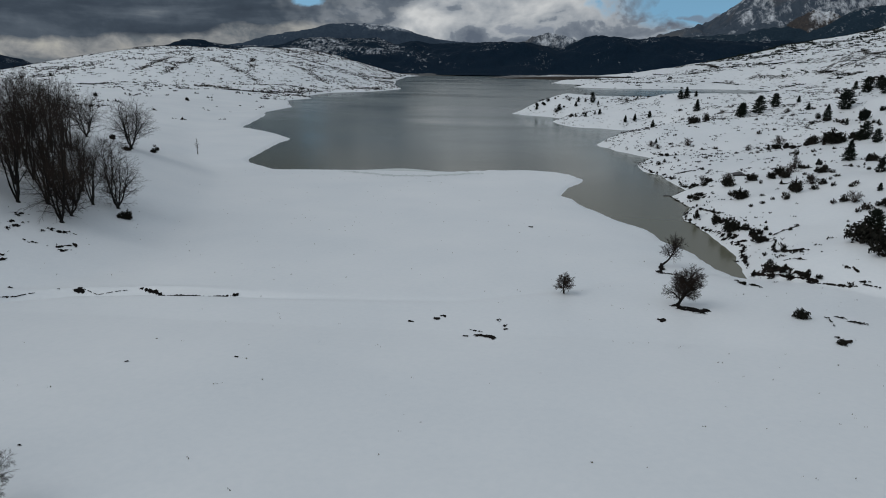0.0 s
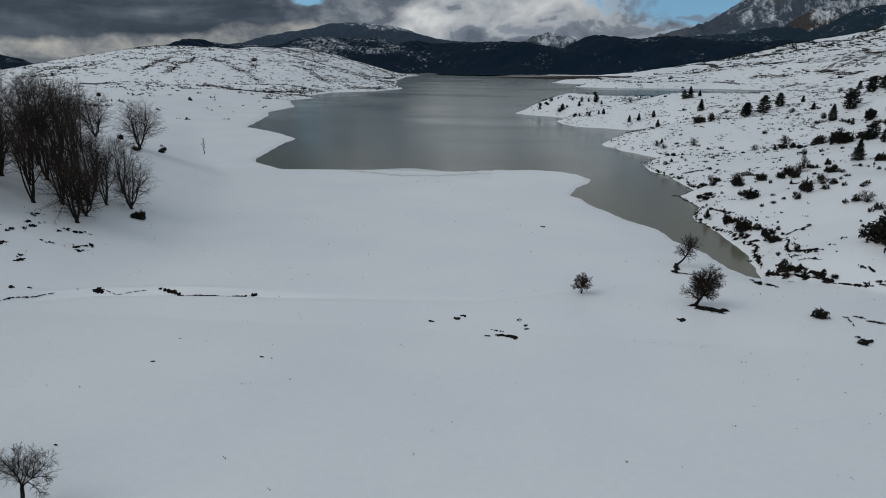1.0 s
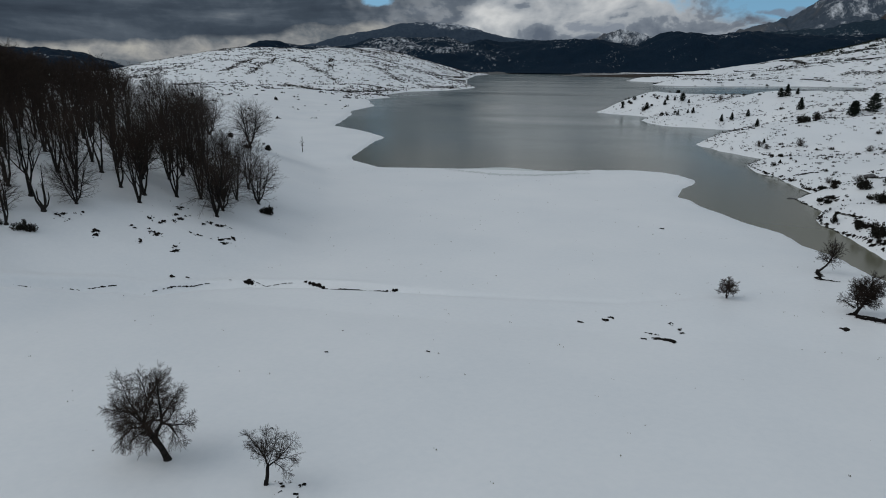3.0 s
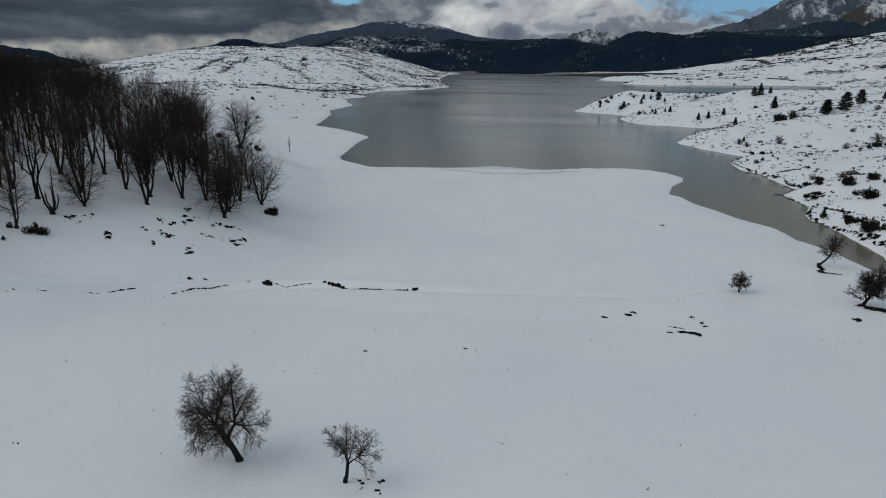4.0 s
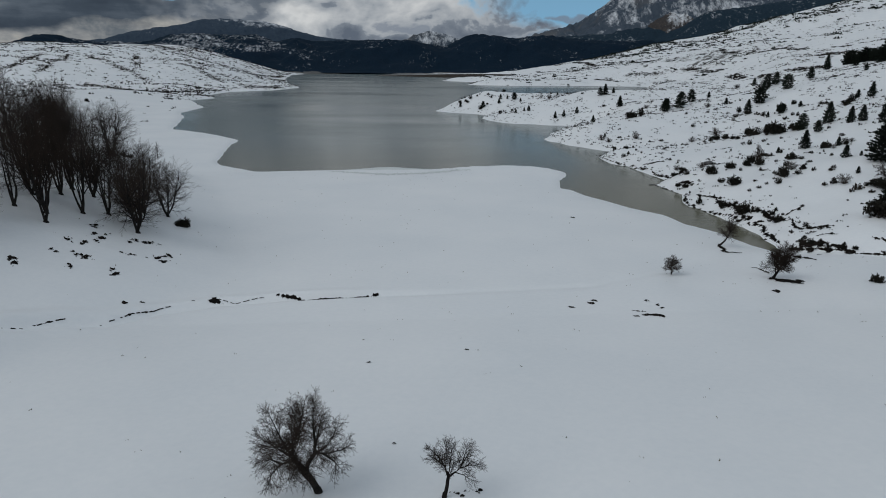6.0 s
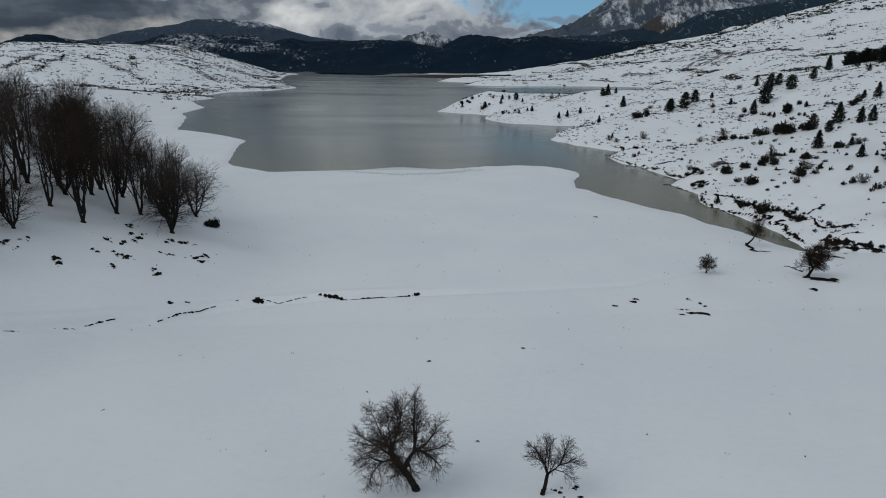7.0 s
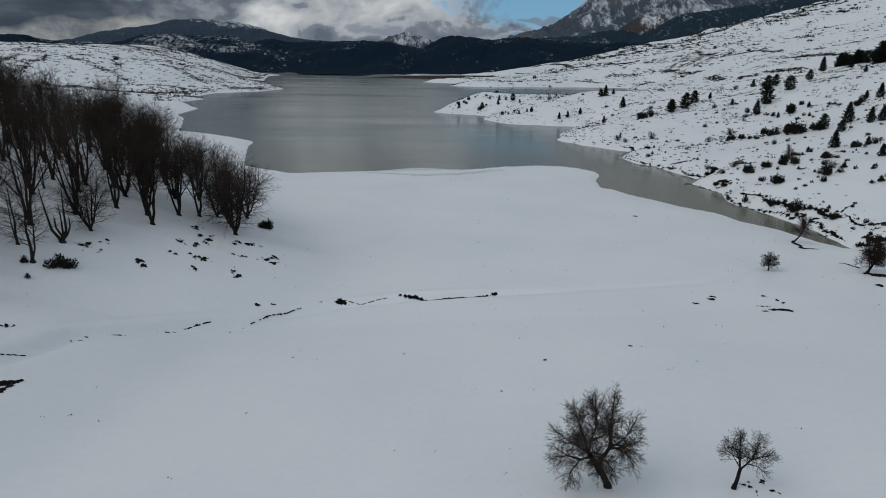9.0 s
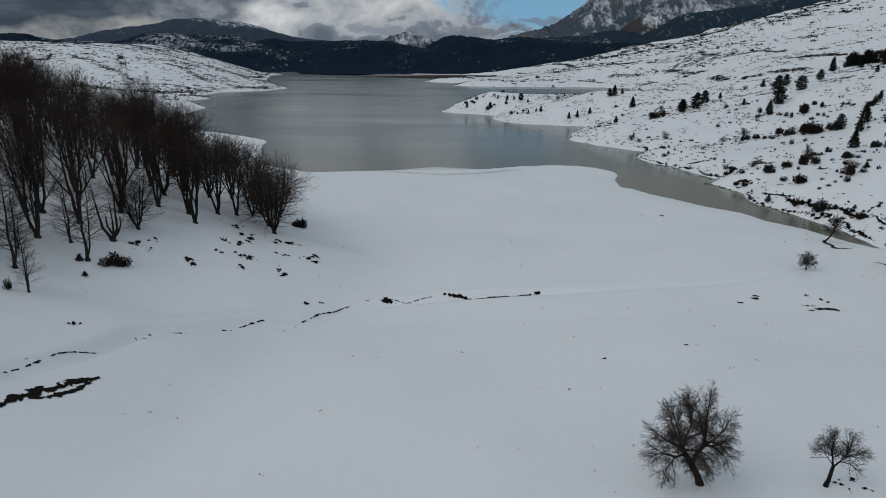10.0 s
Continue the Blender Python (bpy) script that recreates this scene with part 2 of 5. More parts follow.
# ---- terrain of the valley ----
# Outline of the lake, in four runs, anticlockwise from its western cove.
ICE_EDGE = [(-77.9, 210.6), (-75.5, 204.3), (-68.7, 197.2), (-61.7, 190.6), (-50.6, 191.2), (-33.7, 192.8), (-16.3, 192.5),
            (-5.5, 194.4), (6.9, 199.6), (21.2, 200.6), (29.4, 195.9), (32.5, 187.8), (32.2, 183.5), (27.9, 174.6), (23.4, 160.5),
            (26.3, 157.6), (27.6, 149.7), (30.6, 143.3), (33.2, 135), (38, 127.3), (39.4, 118.5), (42.4, 112), (43.9, 102), (46.3, 97.6)]
EAST_BANK = [(48, 103), (50.8, 116), (50.2, 125.6), (48.6, 133), (47.9, 137.4), (52.7, 150.9), (52, 156.3), (51.6, 165.5),
             (59.6, 171.7), (58.6, 183.8), (57.5, 195.2), (55.4, 205.2), (55.4, 222.1), (68.1, 234.7), (64.3, 243.4), (56.5, 256.7),
             (51, 273.5), (51, 285), (54.5, 290), (64.5, 311), (80, 332), (93, 347), (77, 353), (65, 360), (50, 367), (43, 383), (41, 405), (47, 420),
             (47.5, 434), (42, 443), (25, 457), (17, 471), (24, 490), (36, 520), (44.4, 578.5)]
FAR_SHORE = [(75, 620), (130, 660), (220, 740), (330, 880), (430, 1060), (495, 1220), (400, 1255), (220, 1195), (146.9, 1250.5),
             (201, 1462), (131, 1618), (317, 2170), (-47, 2471), (150, 2650), (260, 2900), (0, 3080), (-331, 2900), (-345, 2400)]
WEST_SHORE = [(-262, 1640), (-190, 1200), (-145, 988), (-164, 866), (-206, 798), (-208, 663), (-184, 643), (-195, 598),
              (-158, 499), (-157, 440), (-144, 401), (-132, 347), (-127, 322), (-117, 314), (-99, 296), (-84.5, 275.5), (-84.4, 261), (-81.7, 236)]
LAKE_LEVEL = -1.0
# The brook that crosses the snowfield.
BROOK = [(-71.5, 44), (-68.7, 48.7), (-66.4, 54.4), (-62.7, 58.3), (-57.1, 62.9), (-53.3, 64.6), (-49.8, 68), (-43.8, 71), (-36.1, 72.6), (-24.3, 73.6), (-10, 74), (4, 75), (17, 81), (30, 91), (45, 98)]


def grain(x, y, seed=0):
    """Smooth noise of about -1 to 1 with a cell of one metre."""
    xi, yi = np.floor(x), np.floor(y)
    fx, fy = x - xi, y - yi
    ux, uy = fx * fx * (3 - 2 * fx), fy * fy * (3 - 2 * fy)

    def corner(a, b):
        v = np.sin((xi + a) * 127.1 + (yi + b) * 311.7 + seed * 74.7) * 43758.5453
        return 2 * (v - np.floor(v)) - 1

    low = corner(0, 0) * (1 - ux) + corner(1, 0) * ux
    high = corner(0, 1) * (1 - ux) + corner(1, 1) * ux
    return low * (1 - uy) + high * uy


def rough(x, y, size, octaves=4, seed=0, gain=0.5):
    total, amp = 0.0 * x, 1.0
    for n in range(octaves):
        total = total + amp * grain(x / size + 17.3 * n, y / size - 9.1 * n, seed + n)
        amp, size = amp * gain, size / 2.03
    return total


def smooth(v, a, b):
    k = np.clip((v - a) / (b - a), 0, 1)
    return k * k * (3 - 2 * k)


def line_distance(x, y, line):
    best = np.full_like(x, 1e9)
    for (ax, ay), (bx, by) in zip(line[:-1], line[1:]):
        ex, ey = bx - ax, by - ay
        k = np.clip(((x - ax) * ex + (y - ay) * ey) / (ex * ex + ey * ey), 0, 1)
        best = np.minimum(best, (x - ax - k * ex) ** 2 + (y - ay - k * ey) ** 2)
    return np.sqrt(best)


def lake_distance(x, y):
    """Metres from the shore, positive on land."""
    ring = ICE_EDGE + EAST_BANK + FAR_SHORE + WEST_SHORE
    ring = ring + ring[:1]
    inside = np.zeros(x.shape, bool)
    for (ax, ay), (bx, by) in zip(ring[:-1], ring[1:]):
        if ay != by:
            inside ^= ((ay > y) != (by > y)) & (x < (bx - ax) * (y - ay) / (by - ay) + ax)
    d = line_distance(x, y, ring)
    return np.where(inside, -d, d)


def bell(x, y, cx, cy, rx, ry, high):
    q = 1 - ((x - cx) / rx) ** 2 - ((y - cy) / ry) ** 2
    return high * 0.5 * (q + np.sqrt(q * q + 0.02))


# knolls and hollows of the eastern slope: place, reach, height
KNOLLS = [(54, 478, 17, 5.0), (95, 458, 30, 2.2), (113, 352, 22, 2.6), (122, 400, 24, 2.2), (136, 259, 24, -4.6), (105, 230, 20, -4.0), (92, 204, 15, -2.4), (121, 297, 16, -1.6), (270, 345, 60, 3.0)]


def terrain(x, y):
    """Height of the snow at x, y (arrays)."""
    x, y = np.asarray(x, float), np.asarray(y, float)
    d = lake_distance(x, y)
    mid = np.interp(y, [-200, 0, 40, 60, 80, 98, 118, 150, 190, 220, 300, 400, 520, 700, 1000, 1300, 2500, 3100],
                    [300, 150, 112, 86, 63, 47, 44, 40, 45, 20, 0, -20, -40, -30, -50, 0, -200, -200])
    east = x > mid
    wob = rough(x, y, 9, 3, 3)
    dw = d + np.where(east & (y < 600), 1.3 * wob, 0.35 * wob)
    far = np.clip((np.hypot(x, y) - 350) / 500, 0, 1)
    # valley floor
    plain = np.interp(y, [-600, -120, -60, 0, 30, 64, 80, 119, 190, 230, 400, 3000], [70, 22, 13, 8.6, 5.85, 2.5, 1.98, 1.04, -0.4, -0.3, 0.3, 4])
    plain = plain + 0.10 * rough(x, y, 14, 3, 11)
    # grove hill and the western shore
    toe = np.interp(y, [-200, -50, 0, 40, 60, 72, 81, 92, 105, 130, 160, 175, 190, 205, 250, 300, 400, 500, 3000], [-200, -110, -75, -60, -56, -49, -46, -46, -50, -56, -67, -74, -85, -95, -116, -142, -172, -188, -188])
    steep = np.interp(y, [120, 165, 215, 300, 700], [0.35, 0.34, 0.25, 0.13, 0.05])
    s = steep * (toe - x)
    s = 0.5 * (s + np.sqrt(s * s + 0.6))
    crest = np.interp(y, [0, 150, 190, 240, 320, 600], [21, 19, 15.5, 12, 8, 8])
    west_hill = s / (1 + (s / crest) ** 3) ** (1 / 3) * (1 + 0.06 * rough(x, y, 25, 3, 5)) * (1 - 0.8 * smooth(y, 600, 900))
    shore_in = smooth(d, 0, 60)
    hill = bell(x, y, -500, 1085, 300, 400, 54) + bell(x, y, -725, 2050, 385, 800, 77)
    hill = hill * shore_in * (1 + 0.07 * rough(x, y, 160, 4, 21)) + far * (1.5 * rough(x, y, 45, 3, 8) + 3.4 * rough(x - 0.4 * y, y, 95, 3, 23)) * shore_in
    west = plain + west_hill + hill
    bank = 1 - np.exp(-np.maximum(dw, 0) / np.interp(y, [60, 100, 165, 190], [7, 7, 5, 2.2]))
    west = LAKE_LEVEL + (west - LAKE_LEVEL) * bank + 0.22 * np.exp(-((dw - 1.2) / 1.5) ** 2) * (dw > 0)
    # eastern slope
    k = smooth(y, 88, 104)
    de = np.maximum(dw, 0) * k + np.maximum((x - mid) * 0.72, 0) * (1 - k)
    up = 2.9 * (1 - np.exp(-de / (6 + 40 * far))) + 0.222 * de
    cap = np.interp(y, [-200, 100, 200, 290, 350, 420, 500, 700, 1000, 1300], [34, 34, 46, 62, 40, 17, 8, 7, 12, 10])
    up = up / (1 + (up / cap) ** 4) ** 0.25
    lumps = (0.55 * rough(x, y, 17, 4, 31) + 1.1 * rough(x, y, 60, 2, 33)) * smooth(de, 3, 30)
    side = np.interp(x, [200, 285, 487, 728, 1000, 1361, 1800, 3000, 5000], [0, 8, 27, 69, 124, 226, 318, 460, 500])
    side = side * smooth(de, 0, 240) * smooth(y, 450, 900) * (1 - 0.92 * smooth(y, 2200, 3100)) * (1 + 0.08 * rough(x, y, 220, 4, 41))
    lumps = lumps + 10.0 * np.abs(rough(x, y, 60, 4, 43)) * np.exp(-((x - 690) / 130) ** 2 - ((y - 1330) / 170) ** 2)
    lumps = lumps + far * 2.2 * rough(x, y, 70, 4, 37) * smooth(de, 5, 120)
    for kx, ky, reach, high in KNOLLS:
        lumps = lumps + high * np.exp(-((x - kx) ** 2 + (y - ky) ** 2) / (2 * reach * reach)) * smooth(de, 0, 14)
    ground_e = LAKE_LEVEL + (plain - LAKE_LEVEL) * (1 - k) * bank + np.maximum(up, side) + lumps
    out = np.where(east, ground_e, west)
    # brook bed
    b = line_distance(x, y, BROOK)
    bank_side = y > np.interp(x, [p[0] for p in BROOK], [p[1] for p in BROOK])
    out = out + 0.32 * np.exp(-((b - 1.5) / 0.8) ** 2) * bank_side * smooth(x, -20, -36) * (x > -75) * (1 + 0.6 * rough(x, y, 5, 2, 15))
    out = out - (0.6 - 0.42 * smooth(x, -24, -10)) * np.exp(-(b / 0.75) ** 2) * (np.hypot(x, y) < 200)
    out = np.where(d > 0, np.maximum(out, LAKE_LEVEL + 0.06), out)
    out = np.where(dw <= 0, LAKE_LEVEL - 0.25 * np.minimum(-dw, 12) - 0.02, out)
    return out


# ---- ground, lake, mountains ----
def grid_faces(rows, cols, closed):
    i, j = np.meshgrid(np.arange(rows - 1), np.arange(cols if closed else cols - 1), indexing="ij")
    a, k = i * cols + j, (j + 1) % cols
    return np.stack([a, i * cols + k, (i + 1) * cols + k, (i + 1) * cols + j], -1).reshape(-1, 4).tolist()


def bare_share(x, y):
    """How much of the ground shows through the snow; in the grove also painted twig shade."""
    d = lake_distance(x, y)
    east = (x > 30) & (y > 60)
    b = 0.0 * x
    b = np.where(east & (y < 420), 0.30 * np.exp(-np.abs(d) / 9) + 0.10, b)
    b = np.where(east & (y >= 420), 0.40, b)
    b = np.where(east & (y > 820), 0.24 + 0.22 * smooth(y, 820, 1000) * smooth(x, 250, 420) * (1 - smooth(x, 700, 1100)), b)
    b = b + 0.36 * np.exp(-((x - 690) / 65) ** 2 - ((y - 1330) / 95) ** 2)
    b = np.where((x < -180) & (y > 380), 0.24, b)
    b = np.where((x < -180) & (y > 1400), 0.62, b)
    b = np.where((y > 2700) | (np.hypot(x, y) > 3000), 1.2, b)
    b = np.where((y > 2050) & (d < 90) & (x > -150), 1.05, b)
    # grove floor darkened: leaf litter, plus the twigs' shade put into the colour
    b = np.where((x < -46) & (y < 130) & (y > 55), 0.12 + 0.24 * smooth(x, -68, -80), b)
    return np.clip(b + 0.05 * rough(x, y, 60, 2, 51) * (b > 0), 0, 1.2)


def build_ground():
    az = np.radians(np.concatenate([np.arange(-62, 62, 0.3), np.arange(62, 298, 3.0)]))
    r = np.concatenate([[0.0], np.exp(np.arange(math.log(6), math.log(45), 0.0145)), np.exp(np.arange(math.log(45), math.log(130), 0.006)), np.exp(np.arange(math.log(130), math.log(260), 0.0125)), np.exp(np.arange(math.log(260), math.log(1700), 0.008)), np.exp(np.arange(math.log(1700), math.log(4950), 0.0145))])
    rr, aa = np.meshgrid(r, az, indexing="ij")
    x, y = -20 + rr * np.sin(aa), -15 + rr * np.cos(aa)
    z = terrain(x.ravel(), y.ravel())
    verts = np.stack([x.ravel(), y.ravel(), z], 1)
    # downward turn of the ring order, so that the faces look up
    faces = [f[::-1] for f in grid_faces(len(r), len(az), True)]
    me = sheet("ground", verts.tolist(), faces, SNOW)
    me.attributes.new("bare", "FLOAT", "POINT").data.foreach_set("value", bare_share(x.ravel(), y.ravel()).astype(np.float32))
    return tagged(new("ground", me), "snow-covered valley floor and hillsides round the lake", "ground", kind="structure")


build_ground()
water = sheet("water", [(-900, 80, LAKE_LEVEL), (900, 80, LAKE_LEVEL), (900, 3300, LAKE_LEVEL), (-900, 3300, LAKE_LEVEL)], [(0, 1, 2, 3)], WATER, True)
tagged(new("water", water), "calm grey-green mountain lake, partly thawed", "lake", kind="structure")

EYE = (-20.0, 0.0, 30.0)


def mountain(name, label, skyline, near, far, mat, bump_size, bump_high, seed, cols=700, rows=40, bare=None):
    """A range whose crest follows the skyline: pairs of bearing and rise, in degrees, as seen from the valley."""
    az = np.linspace(skyline[0][0], skyline[-1][0], cols)
    rise = np.interp(az, [a for a, _ in skyline], [e for _, e in skyline])
    kernel = np.hanning(15)
    rise = np.convolve(np.pad(rise, 7, "edge"), kernel / kernel.sum(), "valid")
    t = np.linspace(0, 1, rows)
    shape = np.where(t < 0.72, np.sin(np.minimum(t / 0.72, 1) * math.pi / 2) ** 1.1, 1 - 0.6 * (t - 0.72) / 0.28)
    dist = near + (far - near) * t
    tt, aa = np.meshgrid(t, np.radians(az), indexing="ij")
    dd, ss = dist[:, None] + 0 * aa, shape[:, None] + 0 * aa
    crest = near + (far - near) * 0.72
    top = EYE[2] + np.tan(np.radians(rise))[None, :] * crest
    x, y = EYE[0] + dd * np.sin(aa), EYE[1] + dd * np.cos(aa)
    fold = rough(x, y, bump_size, 5, seed, 0.55)
    z = 3 + (top - 3) * ss + fold * bump_high * np.sin(np.clip(tt / 0.72, 0, 1) * math.pi) + 0.16 * bump_high * rough(x, y, bump_size / 12, 3, seed + 9) * ss
    verts = np.stack([x, y, z], -1).reshape(-1, 3).tolist()
    me = sheet(name, verts, [f[::-1] for f in grid_faces(rows, cols, False)], mat)
    share = np.zeros(x.size) if bare is None else np.clip(bare(aa, z), 0, 1).ravel()
    me.attributes.new("bare", "FLOAT", "POINT").data.foreach_set("value", share.astype(np.float32))
    return tagged(new(name, me), label, "mountain", kind="structure")


# bearings to the east of north and rises above the horizon, in degrees
mountain("mountain_ridge", "low dark ridge covered in snow-dusted pine forest",
         [(-48, 1.35), (-42, 1.25), (-40.5, 1.1), (-39.8, 0.98), (-38.8, 0.56), (-37.5, 0.2), (-36.3, -0.2), (-33, 0.0), (-27.3, 1.45), (-26, 1.85), (-25.2, 1.8), (-23.5, 1.5), (-18.8, 1.4), (-17.6, 1.83), (-16.3, 2.16), (-14.7, 2.39), (-12.6, 2.42), (-10.4, 2.53), (-8.6, 1.95),
          (-7.4, 2.43), (-5.9, 2.11), (-3.5, 2.16), (-1.1, 2.26), (1.8, 2.23), (3.7, 1.98), (5.7, 1.64), (7.2, 2.51), (8.6, 2.71), (10.1, 2.64), (11.6, 2.38), (13.6, 2.54), (18.4, 2.44), (23, 2.42), (30, 2.5), (42, 2.6), (52, 2.6)],
         2960, 3850, RIDGE, 380, 34, 61, 820, 38, lambda a, z: 0.22 + 0.36 * smooth(-np.degrees(a), 6, 12) * smooth(-np.degrees(a), 26, 22) * smooth(z, 50, 120))
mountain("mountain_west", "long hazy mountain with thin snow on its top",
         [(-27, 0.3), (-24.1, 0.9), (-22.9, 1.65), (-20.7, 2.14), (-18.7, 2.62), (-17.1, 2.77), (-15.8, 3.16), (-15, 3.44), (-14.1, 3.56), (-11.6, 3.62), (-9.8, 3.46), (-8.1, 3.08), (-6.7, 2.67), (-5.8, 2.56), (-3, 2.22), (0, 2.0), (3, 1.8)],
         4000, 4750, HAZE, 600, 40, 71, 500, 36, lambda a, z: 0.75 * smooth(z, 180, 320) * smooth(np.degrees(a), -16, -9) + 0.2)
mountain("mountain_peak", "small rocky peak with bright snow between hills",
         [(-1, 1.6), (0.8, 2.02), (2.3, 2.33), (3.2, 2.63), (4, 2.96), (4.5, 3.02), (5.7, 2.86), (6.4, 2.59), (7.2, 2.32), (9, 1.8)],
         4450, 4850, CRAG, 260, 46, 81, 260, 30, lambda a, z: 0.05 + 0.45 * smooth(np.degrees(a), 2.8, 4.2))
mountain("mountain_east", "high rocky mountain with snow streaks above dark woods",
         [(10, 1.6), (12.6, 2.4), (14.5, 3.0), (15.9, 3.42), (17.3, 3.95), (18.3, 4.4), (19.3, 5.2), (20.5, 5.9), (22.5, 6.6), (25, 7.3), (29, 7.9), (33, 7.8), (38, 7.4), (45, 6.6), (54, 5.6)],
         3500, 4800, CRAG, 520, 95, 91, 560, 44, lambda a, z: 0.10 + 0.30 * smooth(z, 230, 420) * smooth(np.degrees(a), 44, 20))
mountain("mountain_flank", "dark pine woods on the foot of the rocky mountain",
         [(11, 1.5), (13.0, 2.3), (14.5, 2.62), (17, 2.78), (19, 2.95), (20.9, 3.38), (22.9, 3.40), (24.3, 3.1), (25.5, 3.6), (27, 4.5), (29, 4.7), (31, 4.95), (33, 5.2), (34.3, 5.5), (38, 5.6), (46, 5.2), (54, 4.8)],
         3250, 4000, FLANK, 300, 26, 97, 560, 36, lambda a, z: 0.10 + 0.10 * smooth(np.degrees(a), 24, 16))
mountain("mountain_spur", "brown bare spur with a bright cap of snow",
         [(20.6, 2.0), (22.0, 3.0), (23.0, 3.75), (23.6, 4.0), (24.2, 4.38), (24.7, 4.45), (25.2, 4.32), (25.9, 4.22), (26.8, 3.9), (28.0, 3.4), (29.2, 2.4)],
         3450, 3960, SPUR, 150, 44, 99, 240, 34, lambda a, z: 0.45 * smooth(z, 235, 310) * smooth(np.degrees(a), 23.9, 24.5) * smooth(np.degrees(a), 26.4, 25.6) + 0.05)



# ---- trees ----
def tube(verts, faces, points, radii, sides):
    base = len(verts)
    for n, (p, r) in enumerate(zip(points, radii)):
        along = (points[min(n + 1, len(points) - 1)] - points[max(n - 1, 0)]).normalized()
        u = along.orthogonal().normalized()
        v = along.cross(u)
        for k in range(sides):
            a = 2 * math.pi * k / sides
            verts.append(p + (u * math.cos(a) + v * math.sin(a)) * r)
    for n in range(len(points) - 1):
        for k in range(sides):
            a, b = base + n * sides + k, base + n * sides + (k + 1) % sides
            faces.append((a, b, b + sides, a + sides))


def turned(rng, way, angle, around=None):
    side = way.orthogonal().normalized()
    side.rotate(Matrix.Rotation(rng.uniform(0, 2 * math.pi) if around is None else around, 3, way))
    return (way * math.cos(angle) + side * math.sin(angle)).normalized()


def bough(rng, start, way, long, pieces, wander, lift):
    """A limb that wanders and bends upwards (lift above nought) or down."""
    row, p = [start], start
    for _ in range(pieces):
        way = (way + Vector((rng.gauss(0, wander), rng.gauss(0, wander), rng.gauss(lift, wander)))).normalized()
        p = p + way * (long / pieces)
        row.append(p)
    return row


def spot_on(points, marks, s):
    """Place and direction at s metres along a row of joints."""
    n = 1
    while n < len(points) - 1 and marks[n] < s:
        n += 1
    a, b = points[n - 1], points[n]
    k = min(max((s - marks[n - 1]) / max(marks[n] - marks[n - 1], 1e-6), 0), 1)
    return a.lerp(b, k), (b - a).normalized()


def fullness(k, belly):
    """Length of the side limbs along a stem, most at the belly."""
    return 0.55 + 0.55 * k / belly if k < belly else 1.1 - 0.7 * (k - belly) / (1 - belly)


def branch_out(rng, wood, fine, points, r0, r1, plan, level, skip, tip, belly):
    """One limb, and all that grows from it. Each row of the plan: spacing, angles, lengths, lift, wander."""
    marks = [0.0]
    for p, q in zip(points[:-1], points[1:]):
        marks.append(marks[-1] + (q - p).length)
    total = marks[-1]
    radii = [r0 + (r1 - r0) * (m / total) ** 0.8 for m in marks]
    verts, faces = wood if r0 > tip * 5 else fine
    tube(verts, faces, points, radii, 7 if r0 > 0.1 else 5 if r0 > 0.045 else 3)
    spacing, angles, lengths, lift, wander = plan[level]
    s, around = total * skip + spacing * rng.random(), rng.uniform(0, 6.28)
    while s < total:
        k = s / total
        p, along = spot_on(points, marks, s)
        around += 2.4 + rng.gauss(0, 0.5)
        way = turned(rng, along, radians(rng.uniform(*angles) * (1 - 0.35 * k)), around)
        long = rng.uniform(*lengths) * (fullness(k, belly) if level == 0 else 1.15 - 0.55 * k)
        if level + 1 < len(plan):
            r = min((r0 + (r1 - r0) * k) * 0.6, tip * 1.2 + 0.013 * long)
            branch_out(rng, wood, fine, bough(rng, p, way, long, 4 if level == 0 else 3, wander, lift), r, tip * 0.8, plan, level + 1, 0.12, tip, belly)
        else:
            way = (way + Vector((0, 0, lift))).normalized()
            u = way.orthogonal().normalized() * tip
            v = way.cross(u)
            i, (fv, ff) = len(fine[0]), fine
            bend = p + way * long * 0.55 + Vector((rng.gauss(0, 0.06), rng.gauss(0, 0.06), rng.gauss(0, 0.06))) * long
            fv += [p + u, p - u * 0.5 + v * 0.87, p - u * 0.5 - v * 0.87, bend + u * 0.6, bend - u * 0.6, p + way * long]
            ff += [(i, i + 1, i + 4, i + 3), (i + 1, i + 2, i + 4), (i + 3, i + 4, i + 5)]
        s += spacing * rng.uniform(0.6, 1.4)


def leafless(name, label, seed, stems, plan, tip, foot, group="", category="tree", belly=0.5):
    """A leafless tree: stems are rows of joints with the two radii and the share of their length that bears nothing."""
    rng = random.Random(seed)
    wood, fine = ([], []), ([], [])
    for points, r0, r1, skip in stems:
        branch_out(rng, wood, fine, [Vector(p) for p in points], r0, r1, plan, 0, skip, tip, belly)
    # root flare
    first = Vector(stems[0][0][0])
    tube(*wood, [first + Vector((0, 0, -0.5)), first, first + Vector((0, 0, 0.35))], [foot * 1.5, foot * 1.35, foot * 0.8], 8)
    tree = new(name)
    tree.empty_display_size = 0.5
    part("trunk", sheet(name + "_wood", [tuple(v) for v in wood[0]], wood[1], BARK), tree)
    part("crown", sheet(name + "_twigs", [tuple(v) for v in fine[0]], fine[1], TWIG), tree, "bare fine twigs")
    return tagged(tree, label, category, group)


